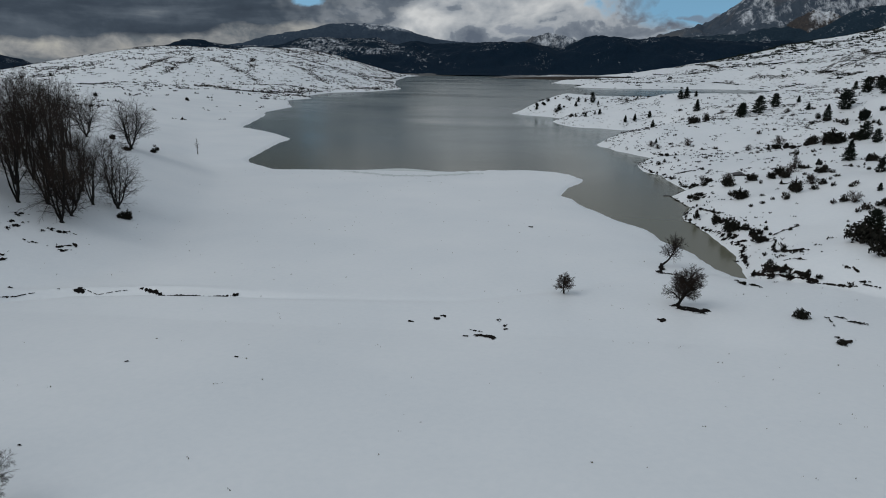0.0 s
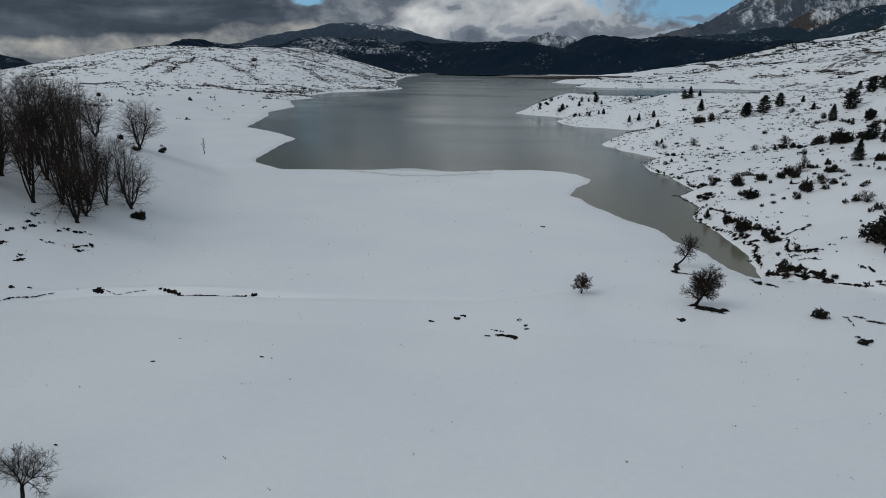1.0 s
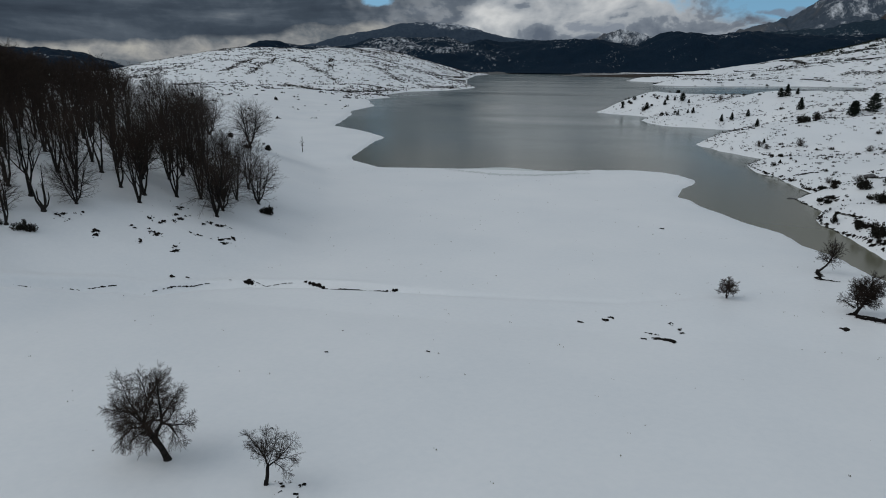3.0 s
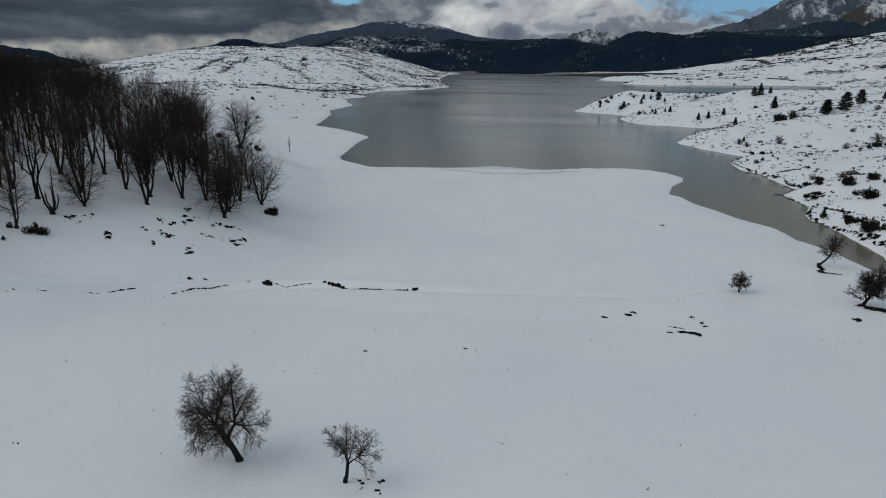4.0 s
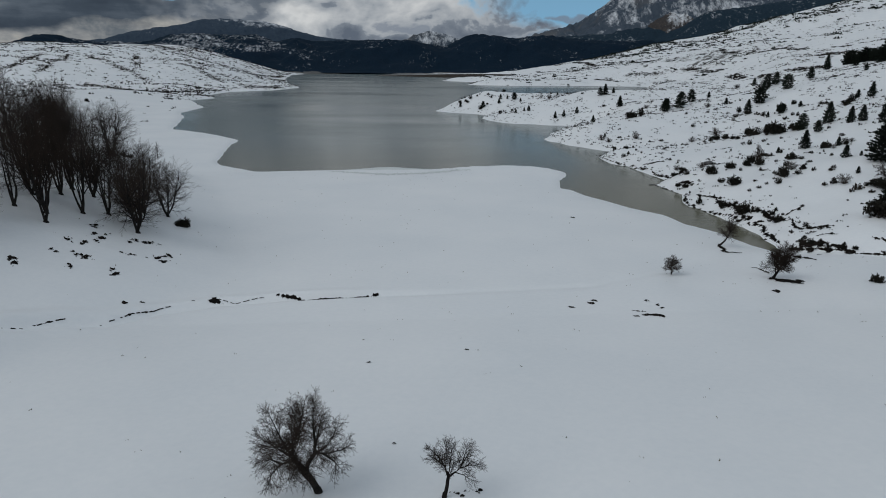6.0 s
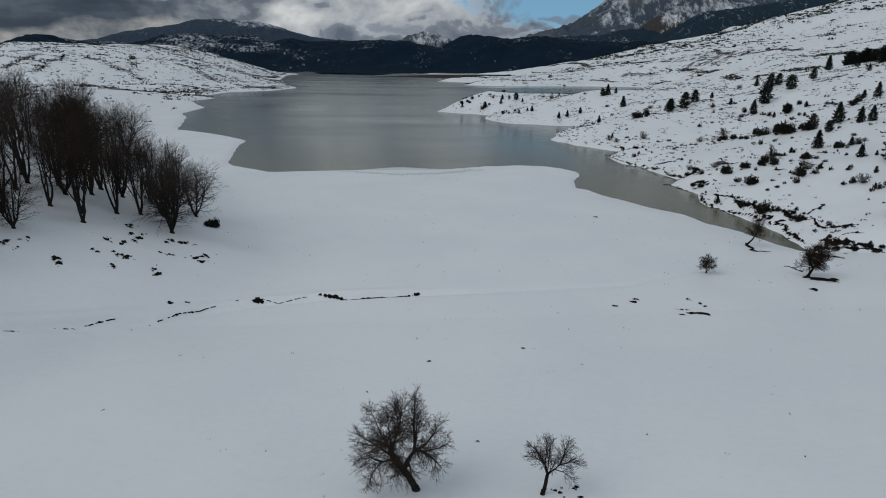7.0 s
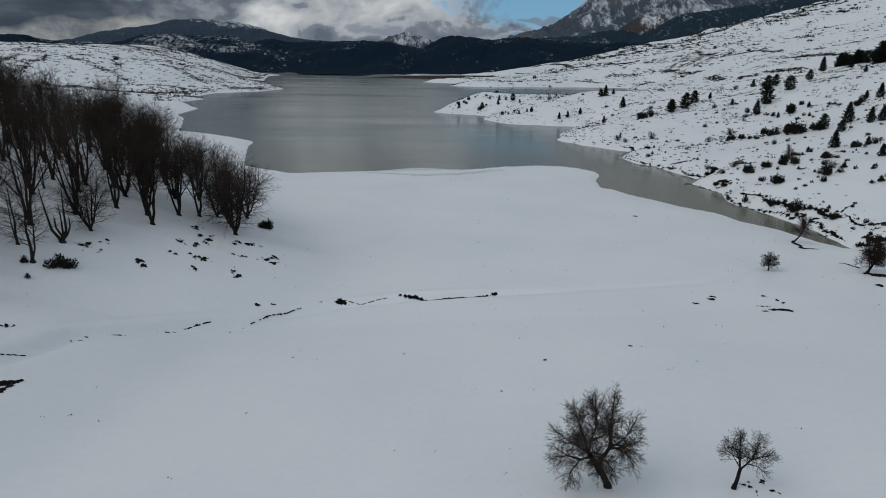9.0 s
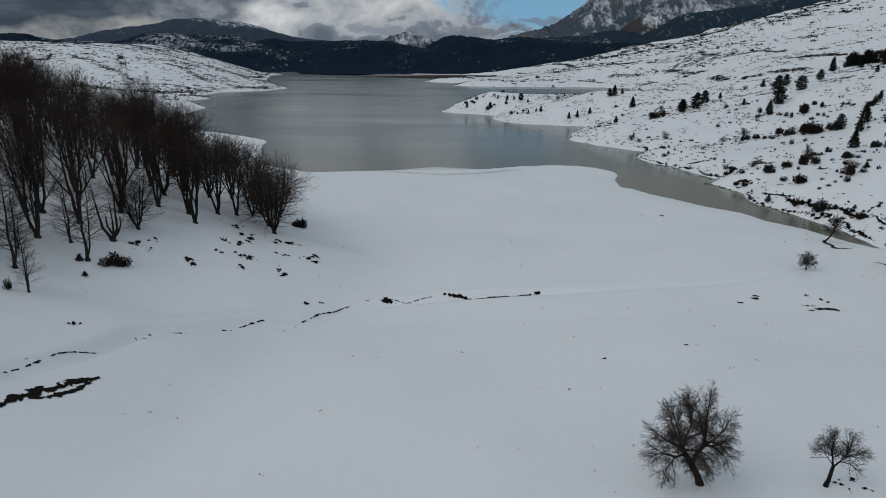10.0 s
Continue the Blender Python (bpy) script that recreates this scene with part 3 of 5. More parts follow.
def beech_stems(rng, count, tall, lean, foot, bare, top=0.92):
    """Stems that part near the ground, rise steeply and fork once or twice."""
    rows = []
    for n in range(count):
        a = 2 * math.pi * (n + rng.uniform(-0.3, 0.3)) / count
        k = math.tan(radians(rng.uniform(*lean)))
        height_n = tall * rng.uniform(0.82, 1.0) * top
        row = [(0.0, 0.0, 0.0), (0.1 * math.cos(a), 0.1 * math.sin(a), 0.5)]
        for m in range(1, 10):
            z = 0.5 + (height_n - 0.5) * m / 9
            out = 0.12 + k * z * (1.2 - 0.055 * m)
            row.append((math.cos(a) * out + rng.gauss(0, 0.07), math.sin(a) * out + rng.gauss(0, 0.07), z))
        rows.append((row, foot * rng.uniform(0.5, 0.7), 0.018, bare))
        for m in (3, 5):
            start = Vector(row[m])
            way = turned(rng, (Vector(row[m + 1]) - start).normalized(), radians(rng.uniform(18, 40)))
            way.z = abs(way.z)
            long = (height_n - start.z) * rng.uniform(0.75, 0.98)
            rows.append((bough(rng, start, way, long, 7, 0.06, 0.025), foot * (0.42 - 0.04 * m), 0.015, 0.12 + 0.5 * max(bare - 0.15, 0)))
    return rows


def put(ob, x, y, turn=0.0, size=1.0, sink=0.05):
    return copy_thing(ob, Matrix.Translation((x, y, height(x, y) - sink)) @ Matrix.Rotation(radians(turn), 4, "Z") @ Matrix.Diagonal((size / ob.scale.x, size / ob.scale.y, size / ob.scale.z, 1)))


def place(ob, x, y, turn=0.0, size=1.0, sink=0.05):
    ob.location, ob.rotation_euler, ob.scale = (x, y, height(x, y) - sink), (0, 0, radians(turn)), (size, size, size)
    return ob


FREE_BEECHES = [(-92.5, 166, 40, 1.25), (-103, 163, 130, 1.1)]
BEECH_LABEL = "tall bare beech tree with several stems on the snowy slope"
BEECH_PLAN = [(0.42, (35, 72), (1.7, 3.4), 0.03, 0.11), (0.30, (28, 60), (0.6, 1.5), 0.02, 0.14), (0.135, (20, 52), (0.3, 0.9), 0.03, 0.0)]
EDGE_PLAN = [(0.42, (50, 90), (2.3, 4.8), 0.0, 0.11), (0.36, (28, 58), (0.6, 1.5), 0.0, 0.12), (0.16, (18, 50), (0.3, 0.9), -0.03, 0.0)]
SLIM_PLAN = [(0.24, (50, 85), (1.6, 3.4), -0.01, 0.07), (0.24, (25, 50), (0.5, 1.2), 0.0, 0.10), (0.13, (18, 45), (0.25, 0.7), 0.0, 0.0)]
beeches = []
for n, (count, lean, tall, foot, bare, edge) in enumerate([(4, (5, 13), 12.6, 0.33, 0.42, 0), (3, (4, 11), 13.2, 0.33, 0.57, 0), (3, (3, 10), 13.8, 0.34, 0.59, 0), (5, (12, 26), 10.6, 0.33, 0.12, 1), (2, (3, 8), 14.2, 0.33, 0.56, 0), (4, (11, 22), 12.0, 0.31, 0.10, 1)]):
    rng = random.Random(100 + n)
    beeches.append(leafless("beech_tree", BEECH_LABEL, 40 + n, beech_stems(rng, count, tall, lean, foot, bare), EDGE_PLAN if edge else BEECH_PLAN, 0.0090, foot, "beech grove", belly=0.28 if edge else 0.72))
rng = random.Random(131)
beeches.append(leafless("beech_tree", "slim bare beech with wide thin side branches", 46, [([(0, 0, 0), (0.05, 0, 1.5), (-0.1, 0.05, 3.2), (0.05, 0, 5.2), (0.1, 0.05, 7.4), (0, 0, 9.6)], 0.17, 0.015, 0.12), ([(0, 0, 0.2), (0.35, 0.1, 1.4), (0.5, 0.1, 3.4), (0.65, 0.2, 6.0), (0.7, 0.1, 8.0)], 0.11, 0.014, 0.25)], SLIM_PLAN, 0.0085, 0.24, "beech grove", belly=0.3))
prongs = [([(0, 0, 0), (-0.25, 0, 0.6), (-0.85, 0.1, 1.5), (-1.15, 0.1, 3.4), (-1.5, 0.1, 6.2)], 0.20, 0.03, 0.45), ([(0, 0, 0), (0.1, -0.1, 0.8), (-0.3, -0.3, 1.8), (-0.35, -0.3, 2.9)], 0.17, 0.07, 0.6), ([(0, 0, 0), (0.3, 0, 0.7), (0.6, -0.1, 1.5), (0.6, -0.1, 3.6), (0.7, 0, 6.4)], 0.19, 0.03, 0.5),
          ([(0.1, 0, 0.3), (0.6, 0.2, 0.9), (0.95, 0.2, 1.8), (0.95, 0.2, 2.7)], 0.14, 0.06, 0.6), ([(0, 0, 0.3), (0.1, 0.4, 1.0), (0.1, 0.5, 2.2), (0.0, 0.5, 4.4)], 0.15, 0.03, 0.5)]
beeches.append(leafless("beech_tree", "lopped beech with thick upright prongs in snow", 47, prongs, [(0.5, (15, 35), (0.5, 1.1), 0.08, 0.06), (0.3, (20, 45), (0.3, 0.7), 0.04, 0.1), (0.15, (18, 45), (0.2, 0.5), 0.0, 0.0)], 0.010, 0.34, "beech grove"))

BACK_PLAN = [(0.55, (35, 72), (1.7, 3.4), 0.03, 0.11), (0.40, (28, 60), (0.7, 1.7), 0.02, 0.14), (0.19, (20, 52), (0.4, 1.0), 0.03, 0.0)]
for n, (count, lean, tall) in enumerate([(3, (4, 11), 13.2), (3, (3, 10), 14.0)]):
    rng = random.Random(120 + n)
    beeches.append(leafless("beech_tree", "tall bare beech tree deep inside the grove", 60 + n, beech_stems(rng, count, tall, lean, 0.32, 0.57), BACK_PLAN, 0.0165, 0.32, "beech grove", belly=0.72))

# the outer trees of the grove: place, kind, turn, size
GROVE_FRONT = [(-75.0, 66.7, 6, 20, 1.05), (-74.4, 72.3, 7, 10, 1.0), (-73.2, 77.0, 3, 200, 0.72), (-67.3, 92.2, 0, 10, 0.95), (-65.5, 96.3, 0, 60, 0.95), (-63.8, 100.6, 5, 130, 0.8), (-60.7, 94.9, 3, 140, 0.86),
               (-59.4, 90.7, 5, 250, 1.02), (-76.2, 80.8, 0, 30, 1.0), (-73.8, 100.1, 0, 99, 1.0), (-75.0, 94.5, 5, 170, 1.05), (-82.7, 84.9, 0, 210, 1.05), (-82.7, 75.5, 2, 300, 1.0), (-84.1, 74.9, 4, 45, 0.95),
               (-79.5, 90.5, 4, 33, 1.05)]
GROVE_SIDE = [(-70.2, 88.0, 0, 310, 1.0), (-68.6, 84.5, 0, 75, 0.95), (-80.5, 69.0, 0, 15, 0.95), (-84.5, 63.5, 3, 88, 0.9), (-88, 58, 5, 10, 0.9), (-87, 68, 1, 120, 1.0), (-93, 62, 2, 200, 1.0),
              (-79.5, 62.0, 6, 45, 1.0), (-85, 54, 6, 150, 0.95), (-77.6, 69.6, 6, 250, 0.8), (-60.4, 107.0, 3, 70, 0.92), (-63.2, 104.2, 0, 5, 0.85), (-71.2, 105.1, 5, 260, 1.0), (-68.5, 109.5, 0, 35, 0.95),
              (-66.0, 114.0, 1, 145, 0.85)]
rng = random.Random(7)
# thin young ones between them
for _ in range(14):
    GROVE_SIDE.append((rng.uniform(-94, -76), rng.uniform(56, 90), 6, rng.uniform(0, 360), rng.uniform(0.5, 0.8)))
spots = [(x, y) for x, y, *_ in GROVE_FRONT + GROVE_SIDE]
used = set()
for x, y, n, turn, size in GROVE_FRONT + GROVE_SIDE:
    (put if n in used else place)(beeches[n], x, y, turn, size, 0.1)
    used.add(n)
while len(spots) < 196:
    x, y = rng.uniform(-150, -70), rng.uniform(52, 150)
    if x > np.interp(y, [52, 66, 80, 92, 104, 118, 132, 150], [-84, -79, -77, -70, -70, -76, -84, -98]) or min((x - a) ** 2 + (y - b) ** 2 for a, b in spots) < (9.5 if x > -86 else 8):
        continue
    spots.append((x, y))
    deep = x < np.interp(y, [52, 80, 104, 150], [-91, -87, -80, -101])
    n = rng.choice((8, 9)) if deep else rng.choice((0, 1, 2, 4, 1, 2))
    (put if n in used else place)(beeches[n], x, y, rng.uniform(0, 360), rng.uniform(0.88, 1.12) * (1 + 0.14 * float(smooth(y, 96, 116)) * (x < -88)), 0.1)
    used.add(n)
# two trees beyond the grove, standing free
for x, y, turn, size in FREE_BEECHES:
    tagged(put(beeches[3], x, y, turn, size, 0.1), "free-standing bare beech with a rounded crown in snow")

rng = random.Random(5)
# the old tree: a leaning trunk, a right-hand leader, and limbs all round
LEAN = [(0, 0, 0), (-0.12, 0, 0.4), (-0.36, 0.02, 0.9), (-0.74, 0.02, 1.6), (-1.1, 0, 2.1), (-1.4, 0, 2.55)]
CROOK = [(-0.7, 0.02, 1.5), (-0.5, 0.03, 2.1), (-0.12, 0.05, 2.7), (-0.05, 0.05, 3.4), (-0.12, 0.1, 4.5), (-0.08, 0.1, 5.6), (-0.05, 0.1, 6.5)]
OLD_LIMBS = [[(-1.4, 0, 2.55), (-1.3, 0.1, 3.3), (-1.0, 0.15, 4.2), (-1.1, 0.1, 5.1), (-1.4, 0.2, 5.9)], [(-1.4, 0, 2.55), (-1.7, -0.1, 3.3), (-2.05, -0.2, 4.2), (-2.4, -0.1, 5.1), (-2.65, -0.1, 5.8)],
             [(-1.4, 0, 2.55), (-2.1, 0.1, 3.0), (-2.8, 0.2, 3.5), (-3.4, 0.1, 3.9)], [(-1.25, 0, 2.3), (-2.0, -0.3, 2.35), (-2.6, -0.5, 1.8), (-2.8, -0.6, 1.1)],
             [(-0.12, 0.05, 2.7), (0.5, 0, 3.1), (1.0, -0.1, 3.8), (1.3, -0.1, 4.6)], [(-0.12, 0.05, 2.7), (0.7, 0.1, 2.65), (1.4, 0.2, 2.75), (1.9, 0.2, 3.0)], [(0.4, 0.05, 2.68), (1.0, -0.2, 2.3), (1.5, -0.4, 1.8)],
             [(-1.4, 0, 2.55), (-1.4, -0.8, 3.1), (-1.3, -1.6, 3.5), (-1.2, -2.2, 3.6)], [(-1.4, 0, 2.55), (-1.5, 0.8, 3.2), (-1.6, 1.6, 3.8), (-1.5, 2.2, 4.1)], [(-0.08, 0.05, 3.0), (0.1, -0.9, 3.5), (0.3, -1.8, 3.7)],
             [(-0.08, 0.05, 3.1), (0.1, 0.9, 3.7), (0.2, 1.8, 4.3)], [(-1.1, 0, 2.1), (-1.2, -0.9, 2.3), (-1.4, -1.7, 2.0)], [(-1.1, 0, 2.1), (-1.4, 0.9, 2.4), (-1.8, 1.6, 2.3)], [(-1.7, -0.1, 3.3), (-2.2, -0.9, 3.9), (-2.5, -1.6, 4.3)],
             [(-1.3, 0.1, 3.3), (-0.9, -0.7, 4.1), (-0.7, -1.2, 5.0)], [(-1.0, 0.15, 4.2), (-0.8, 0.9, 4.9), (-0.7, 1.4, 5.5)], [(-2.0, -0.3, 2.35), (-2.7, 0.1, 2.4), (-3.3, 0.2, 2.1)], [(-0.5, 0.03, 2.1), (-0.4, -0.8, 2.2), (-0.3, -1.5, 2.0)]]
HAW_PLAN = [(0.09, (35, 80), (0.6, 1.45), 0.01, 0.18), (0.075, (30, 68), (0.25, 0.62), -0.05, 0.18), (0.05, (25, 65), (0.10, 0.27), -0.05, 0.0)]
big = leafless("hawthorn_tree", "old bare tree with leaning trunk and rounded twiggy crown", 5,
               [(LEAN, 0.23, 0.15, 0.55), (CROOK, 0.15, 0.012, 0.3), ([(0, 0, 0.3), (-0.35, -0.05, 0.75), (-0.75, -0.05, 1.2), (-1.1, -0.1, 1.9)], 0.09, 0.05, 0.6)] + [(row, 0.085, 0.010, 0.15) for row in OLD_LIMBS], HAW_PLAN, 0.0060, 0.22)
place(big, -27.8, 30.35, 0, 0.97)
PEAR_LIMBS = [[(0.22, 0, 1.35), (0.05, 0, 2.0), (-0.25, -0.1, 2.6), (-0.6, -0.1, 3.1), (-0.95, -0.1, 3.5)], [(0.05, 0, 2.0), (0.12, 0.2, 2.7), (0.12, 0.3, 3.5)], [(0.22, 0, 1.35), (0.55, 0, 1.65), (0.9, 0.05, 1.9), (1.1, 0.05, 2.6), (1.35, 0.1, 3.45)],
              [(0.9, 0.05, 1.9), (1.45, 0, 2.1), (2.05, -0.1, 2.2)], [(0.6, 0, 1.68), (1.1, -0.2, 1.6), (1.6, -0.3, 1.2)], [(0.0, 0, 2.1), (-0.4, 0.3, 2.3), (-0.85, 0.4, 2.6)], [(0.9, 0.05, 1.9), (1.1, -0.5, 2.4), (1.3, -0.8, 2.8)], [(0.05, 0, 2.0), (-0.1, -0.5, 2.5), (-0.2, -0.8, 3.0)], [(0.95, 0.05, 2.0), (1.4, 0.5, 2.5), (1.7, 0.8, 2.9)],
              [(0.22, 0, 1.4), (0.35, -0.4, 2.1), (0.45, -0.7, 3.0)], [(0.22, 0, 1.4), (0.4, 0.5, 2.2), (0.5, 0.85, 3.1)], [(0.15, 0, 1.5), (0.0, 0.5, 1.9), (-0.2, 0.9, 2.3)]]
small = leafless("wild_pear_tree", "small bare tree with forked crooked trunk in snow", 9,
                 [([(0, 0, 0), (0.08, 0, 0.4), (0.15, 0, 0.8), (0.17, 0, 1.1), (0.22, 0, 1.4)], 0.125, 0.10, 0.9)] + [(row, 0.06 if n in (0, 2) else 0.04, 0.009, 0.25) for n, row in enumerate(PEAR_LIMBS)],
                 [(0.08, (30, 72), (0.4, 0.95), 0.02, 0.17), (0.075, (28, 64), (0.18, 0.44), 0.0, 0.17), (0.05, (25, 60), (0.07, 0.2), 0.0, 0.0)], 0.0056, 0.125)
place(small, -20.5, 29.2, 0, 1.0)


def fan(rng, fork, count, lean, long, lift):
    """Limbs that fan out evenly from a fork."""
    rows = []
    for n in range(count):
        a, k = 2 * math.pi * (n + rng.uniform(-0.3, 0.3)) / count, radians(rng.uniform(*lean))
        rows.append(bough(rng, Vector(fork), Vector((math.cos(a) * math.sin(k), math.sin(a) * math.sin(k), math.cos(k))), long * rng.uniform(0.75, 1.1), 5, 0.08, lift))
    return rows


dome = leafless("young_tree", "small bare tree with dense rounded crown on the snowfield", 12,
                [([(0, 0, 0), (-0.06, 0, 0.35), (-0.1, 0, 0.8), (-0.1, 0, 1.6), (0, 0, 2.7)], 0.10, 0.012, 0.3), ([(0, 0, 0), (0.12, 0, 0.5), (0.2, 0, 1.1), (0.3, 0, 2.3)], 0.06, 0.012, 0.35)]
                + [(row, 0.04, 0.010, 0.1) for row in fan(rng, (-0.08, 0, 0.8), 8, (45, 85), 1.25, 0.03) + fan(rng, (0.0, 0, 1.2), 7, (20, 60), 1.35, 0.02)],
                [(0.11, (30, 68), (0.35, 0.8), 0.02, 0.12), (0.09, (25, 58), (0.2, 0.45), 0.0, 0.12), (0.06, (20, 50), (0.12, 0.3), 0.0, 0.0)], 0.0135, 0.10)
place(dome, 17.0, 79.4, 0, 1.0)
dark = leafless("inlet_tree", "dark bare tree with rounded crown beside the inlet", 15,
                [([(0, 0, 0), (0.25, 0, 0.6), (0.6, 0, 1.2), (0.9, 0, 1.8), (1.1, 0, 2.8), (1.15, 0, 4.9)], 0.22, 0.015, 0.3), ([(0.25, 0, 0.6), (0.1, 0, 1.4), (-0.2, 0, 2.4), (-0.4, 0, 3.6)], 0.10, 0.013, 0.3)]
                + [(row, 0.07, 0.011, 0.12) for row in fan(rng, (0.6, 0, 1.3), 9, (45, 75), 2.0, 0.02) + fan(rng, (0.9, 0, 1.8), 9, (35, 72), 2.3, 0.02) + fan(rng, (1.05, 0, 2.5), 7, (15, 55), 2.5, 0.02)],
                [(0.14, (32, 72), (0.6, 1.3), 0.0, 0.13), (0.12, (28, 62), (0.3, 0.7), -0.02, 0.14), (0.075, (22, 55), (0.15, 0.4), 0.0, 0.0)], 0.0125, 0.22)
place(dark, 30.7, 76.8, 0, 1.0)
crooked = leafless("crooked_tree", "bare tree with crooked trunk on the bank of the inlet", 21,
                   [([(0, 0, 0), (0.35, 0, 0.35), (0.8, 0, 0.8), (1.1, 0, 1.3), (1.35, 0, 1.9), (1.5, 0, 2.8), (1.4, 0, 4.2)], 0.16, 0.013, 0.35)]
                   + [(row, 0.05, 0.010, 0.15) for row in fan(rng, (1.1, 0, 1.3), 7, (40, 80), 1.6, 0.05) + fan(rng, (1.4, 0, 2.0), 8, (20, 70), 2.1, 0.03)],
                   [(0.18, (30, 68), (0.45, 1.1), 0.03, 0.13), (0.15, (28, 58), (0.25, 0.6), 0.0, 0.14), (0.09, (22, 52), (0.15, 0.4), 0.0, 0.0)], 0.0125, 0.16)
place(crooked, 33.5, 96.4, 0, 1.2)
sapling = leafless("sapling_tree", "lone slim bare sapling on the snow near the lake", 27, [([(0, 0, 0), (0.1, 0, 0.7), (-0.05, 0, 1.5), (0.15, 0, 2.3), (0.05, 0, 3.2), (0.2, 0, 4.6)], 0.15, 0.04, 0.3)],
                   [(0.22, (35, 65), (0.5, 1.0), 0.05, 0.1), (0.25, (25, 50), (0.25, 0.5), 0.0, 0.1), (0.15, (20, 45), (0.15, 0.3), 0.0, 0.0)], 0.03, 0.14)
place(sapling, -97.6, 214, 0, 1.15)


# ---- pines ----
def pine(seed, tall, wide, bare_stem, label, shape="cone"):
    """A pine: a straight stem with whorls of boughs, each set with sprays of needles."""
    rng = random.Random(seed)
    verts, faces, v, f = [], [], [], []
    tube(verts, faces, [Vector((0, 0, -0.4)), Vector((0.03, 0, tall * 0.4)), Vector((0, 0.02, tall * 0.97))], [tall * 0.02 + 0.04, tall * 0.014 + 0.02, 0.02], 6)
    tree = new("pine_tree")
    z, grow_to = tall * bare_stem, tall * 0.98
    while z < grow_to:
        k = (z / tall - bare_stem) / (1 - bare_stem)
        if shape == "round":
            out = math.sqrt(max(1 - (1.75 * k - 0.72) ** 2, 0.02))
        elif shape == "broad":
            out = (1 - k) ** 0.5 * min(1, 0.7 + 1.4 * k)
        else:
            out = (1 - k) ** 0.75 * min(1, 0.75 + 2.0 * k)
        count = 7 if k < 0.8 else 5
        start = rng.uniform(0, 6.28)
        for n in range(count):
            a = start + 2 * math.pi * (n + rng.uniform(-0.3, 0.3)) / count
            long = wide * out * rng.uniform(0.62, 1.18) + 0.08
            tilt = rng.uniform(-0.12, 0.25) + 0.5 * k
            root = Vector((0, 0, z + rng.uniform(-0.15, 0.15)))
            way = Vector((math.cos(a), math.sin(a), tilt)).normalized()
            sprays = max(3, int(long / 0.26))
            for m in range(sprays):
                at = root + way * long * (0.25 + 0.75 * (m + rng.random()) / sprays) + Vector((rng.gauss(0, 0.09), rng.gauss(0, 0.09), rng.gauss(0, 0.08)))
                size = rng.uniform(0.34, 0.60) * (0.72 + 0.035 * tall)
                for _ in range(3):
                    ahead = (way + Vector((rng.gauss(0, 0.6), rng.gauss(0, 0.6), rng.gauss(0.25, 0.45)))).normalized()
                    side = turned(rng, ahead, math.pi / 2)
                    i = len(v)
                    v += [tuple(at - side * size * 0.42 - ahead * size * 0.3), tuple(at + side * size * 0.42 - ahead * size * 0.3), tuple(at + ahead * size)]
                    f.append((i, i + 1, i + 2))
            if long > 0.9:
                tube(verts, faces, [root, root + way * long * 0.8], [0.03, 0.012], 3)
        z += 0.30 + 0.012 * tall
    part("trunk", sheet("pine_wood", [tuple(p) for p in verts], faces, BARK), tree)
    part("crown", sheet("pine_crown", v, f, NEEDLE, True), tree, "dark green needles")
    return tagged(tree, label, "pine", "pines on the eastern slope")


PINE_LABEL = "dark green pine standing on the snowy slope"
pines = [pine(1, 9.0, 2.9, 0.03, PINE_LABEL), pine(2, 8.0, 3.6, 0.06, "broad dark pine on the snowy slope", "broad"), pine(3, 6.0, 2.5, 0.03, "dense rounded dark pine on the snowy slope", "round"),
         pine(4, 3.2, 1.25, 0.0, "young dark pine on the snowy slope"), pine(5, 10.5, 3.0, 0.05, "tall narrow dark pine on the snowy slope")]
TALL = (9.0, 8.0, 6.0, 3.2, 10.5)
# kind (cone, broad, round, young), place and height
PINES_A = [("b", 65.0, 91.8, 4.1), ("b", 64.5, 98.2, 4.6), ("y", 79.5, 124.5, 1.5), ("b", 88.6, 129.4, 8.9), ("b", 97.3, 134.5, 11.9), ("y", 89.6, 136.9, 1.2), ("y", 87.6, 139.3, 3.0), ("y", 98.4, 156.4, 2.3),
           ("y", 94.8, 157.4, 1.8), ("c", 92.7, 161.7, 5.1), ("y", 87.4, 165.0, 1.6), ("c", 123.0, 171.4, 5.9), ("b", 106.7, 176.8, 3.6), ("c", 134.7, 179.6, 10.4), ("c", 123.6, 180.6, 4.9), ("c", 120.7, 181.8, 4.9),
           ("b", 110.4, 189.3, 5.1), ("c", 119.3, 189.7, 6.9), ("c", 160.2, 223.5, 5.5), ("y", 158.2, 228.0, 3.0), ("r", 138.8, 244.1, 3.9), ("c", 133.5, 244.5, 2.5), ("y", 147.9, 246.0, 2.3), ("y", 149.9, 253.8, 1.7),
           ("y", 69.1, 254.0, 1.6), ("c", 134.0, 260.1, 6.1), ("r", 145.4, 270.8, 7.6), ("c", 204.1, 283.7, 3.5)]
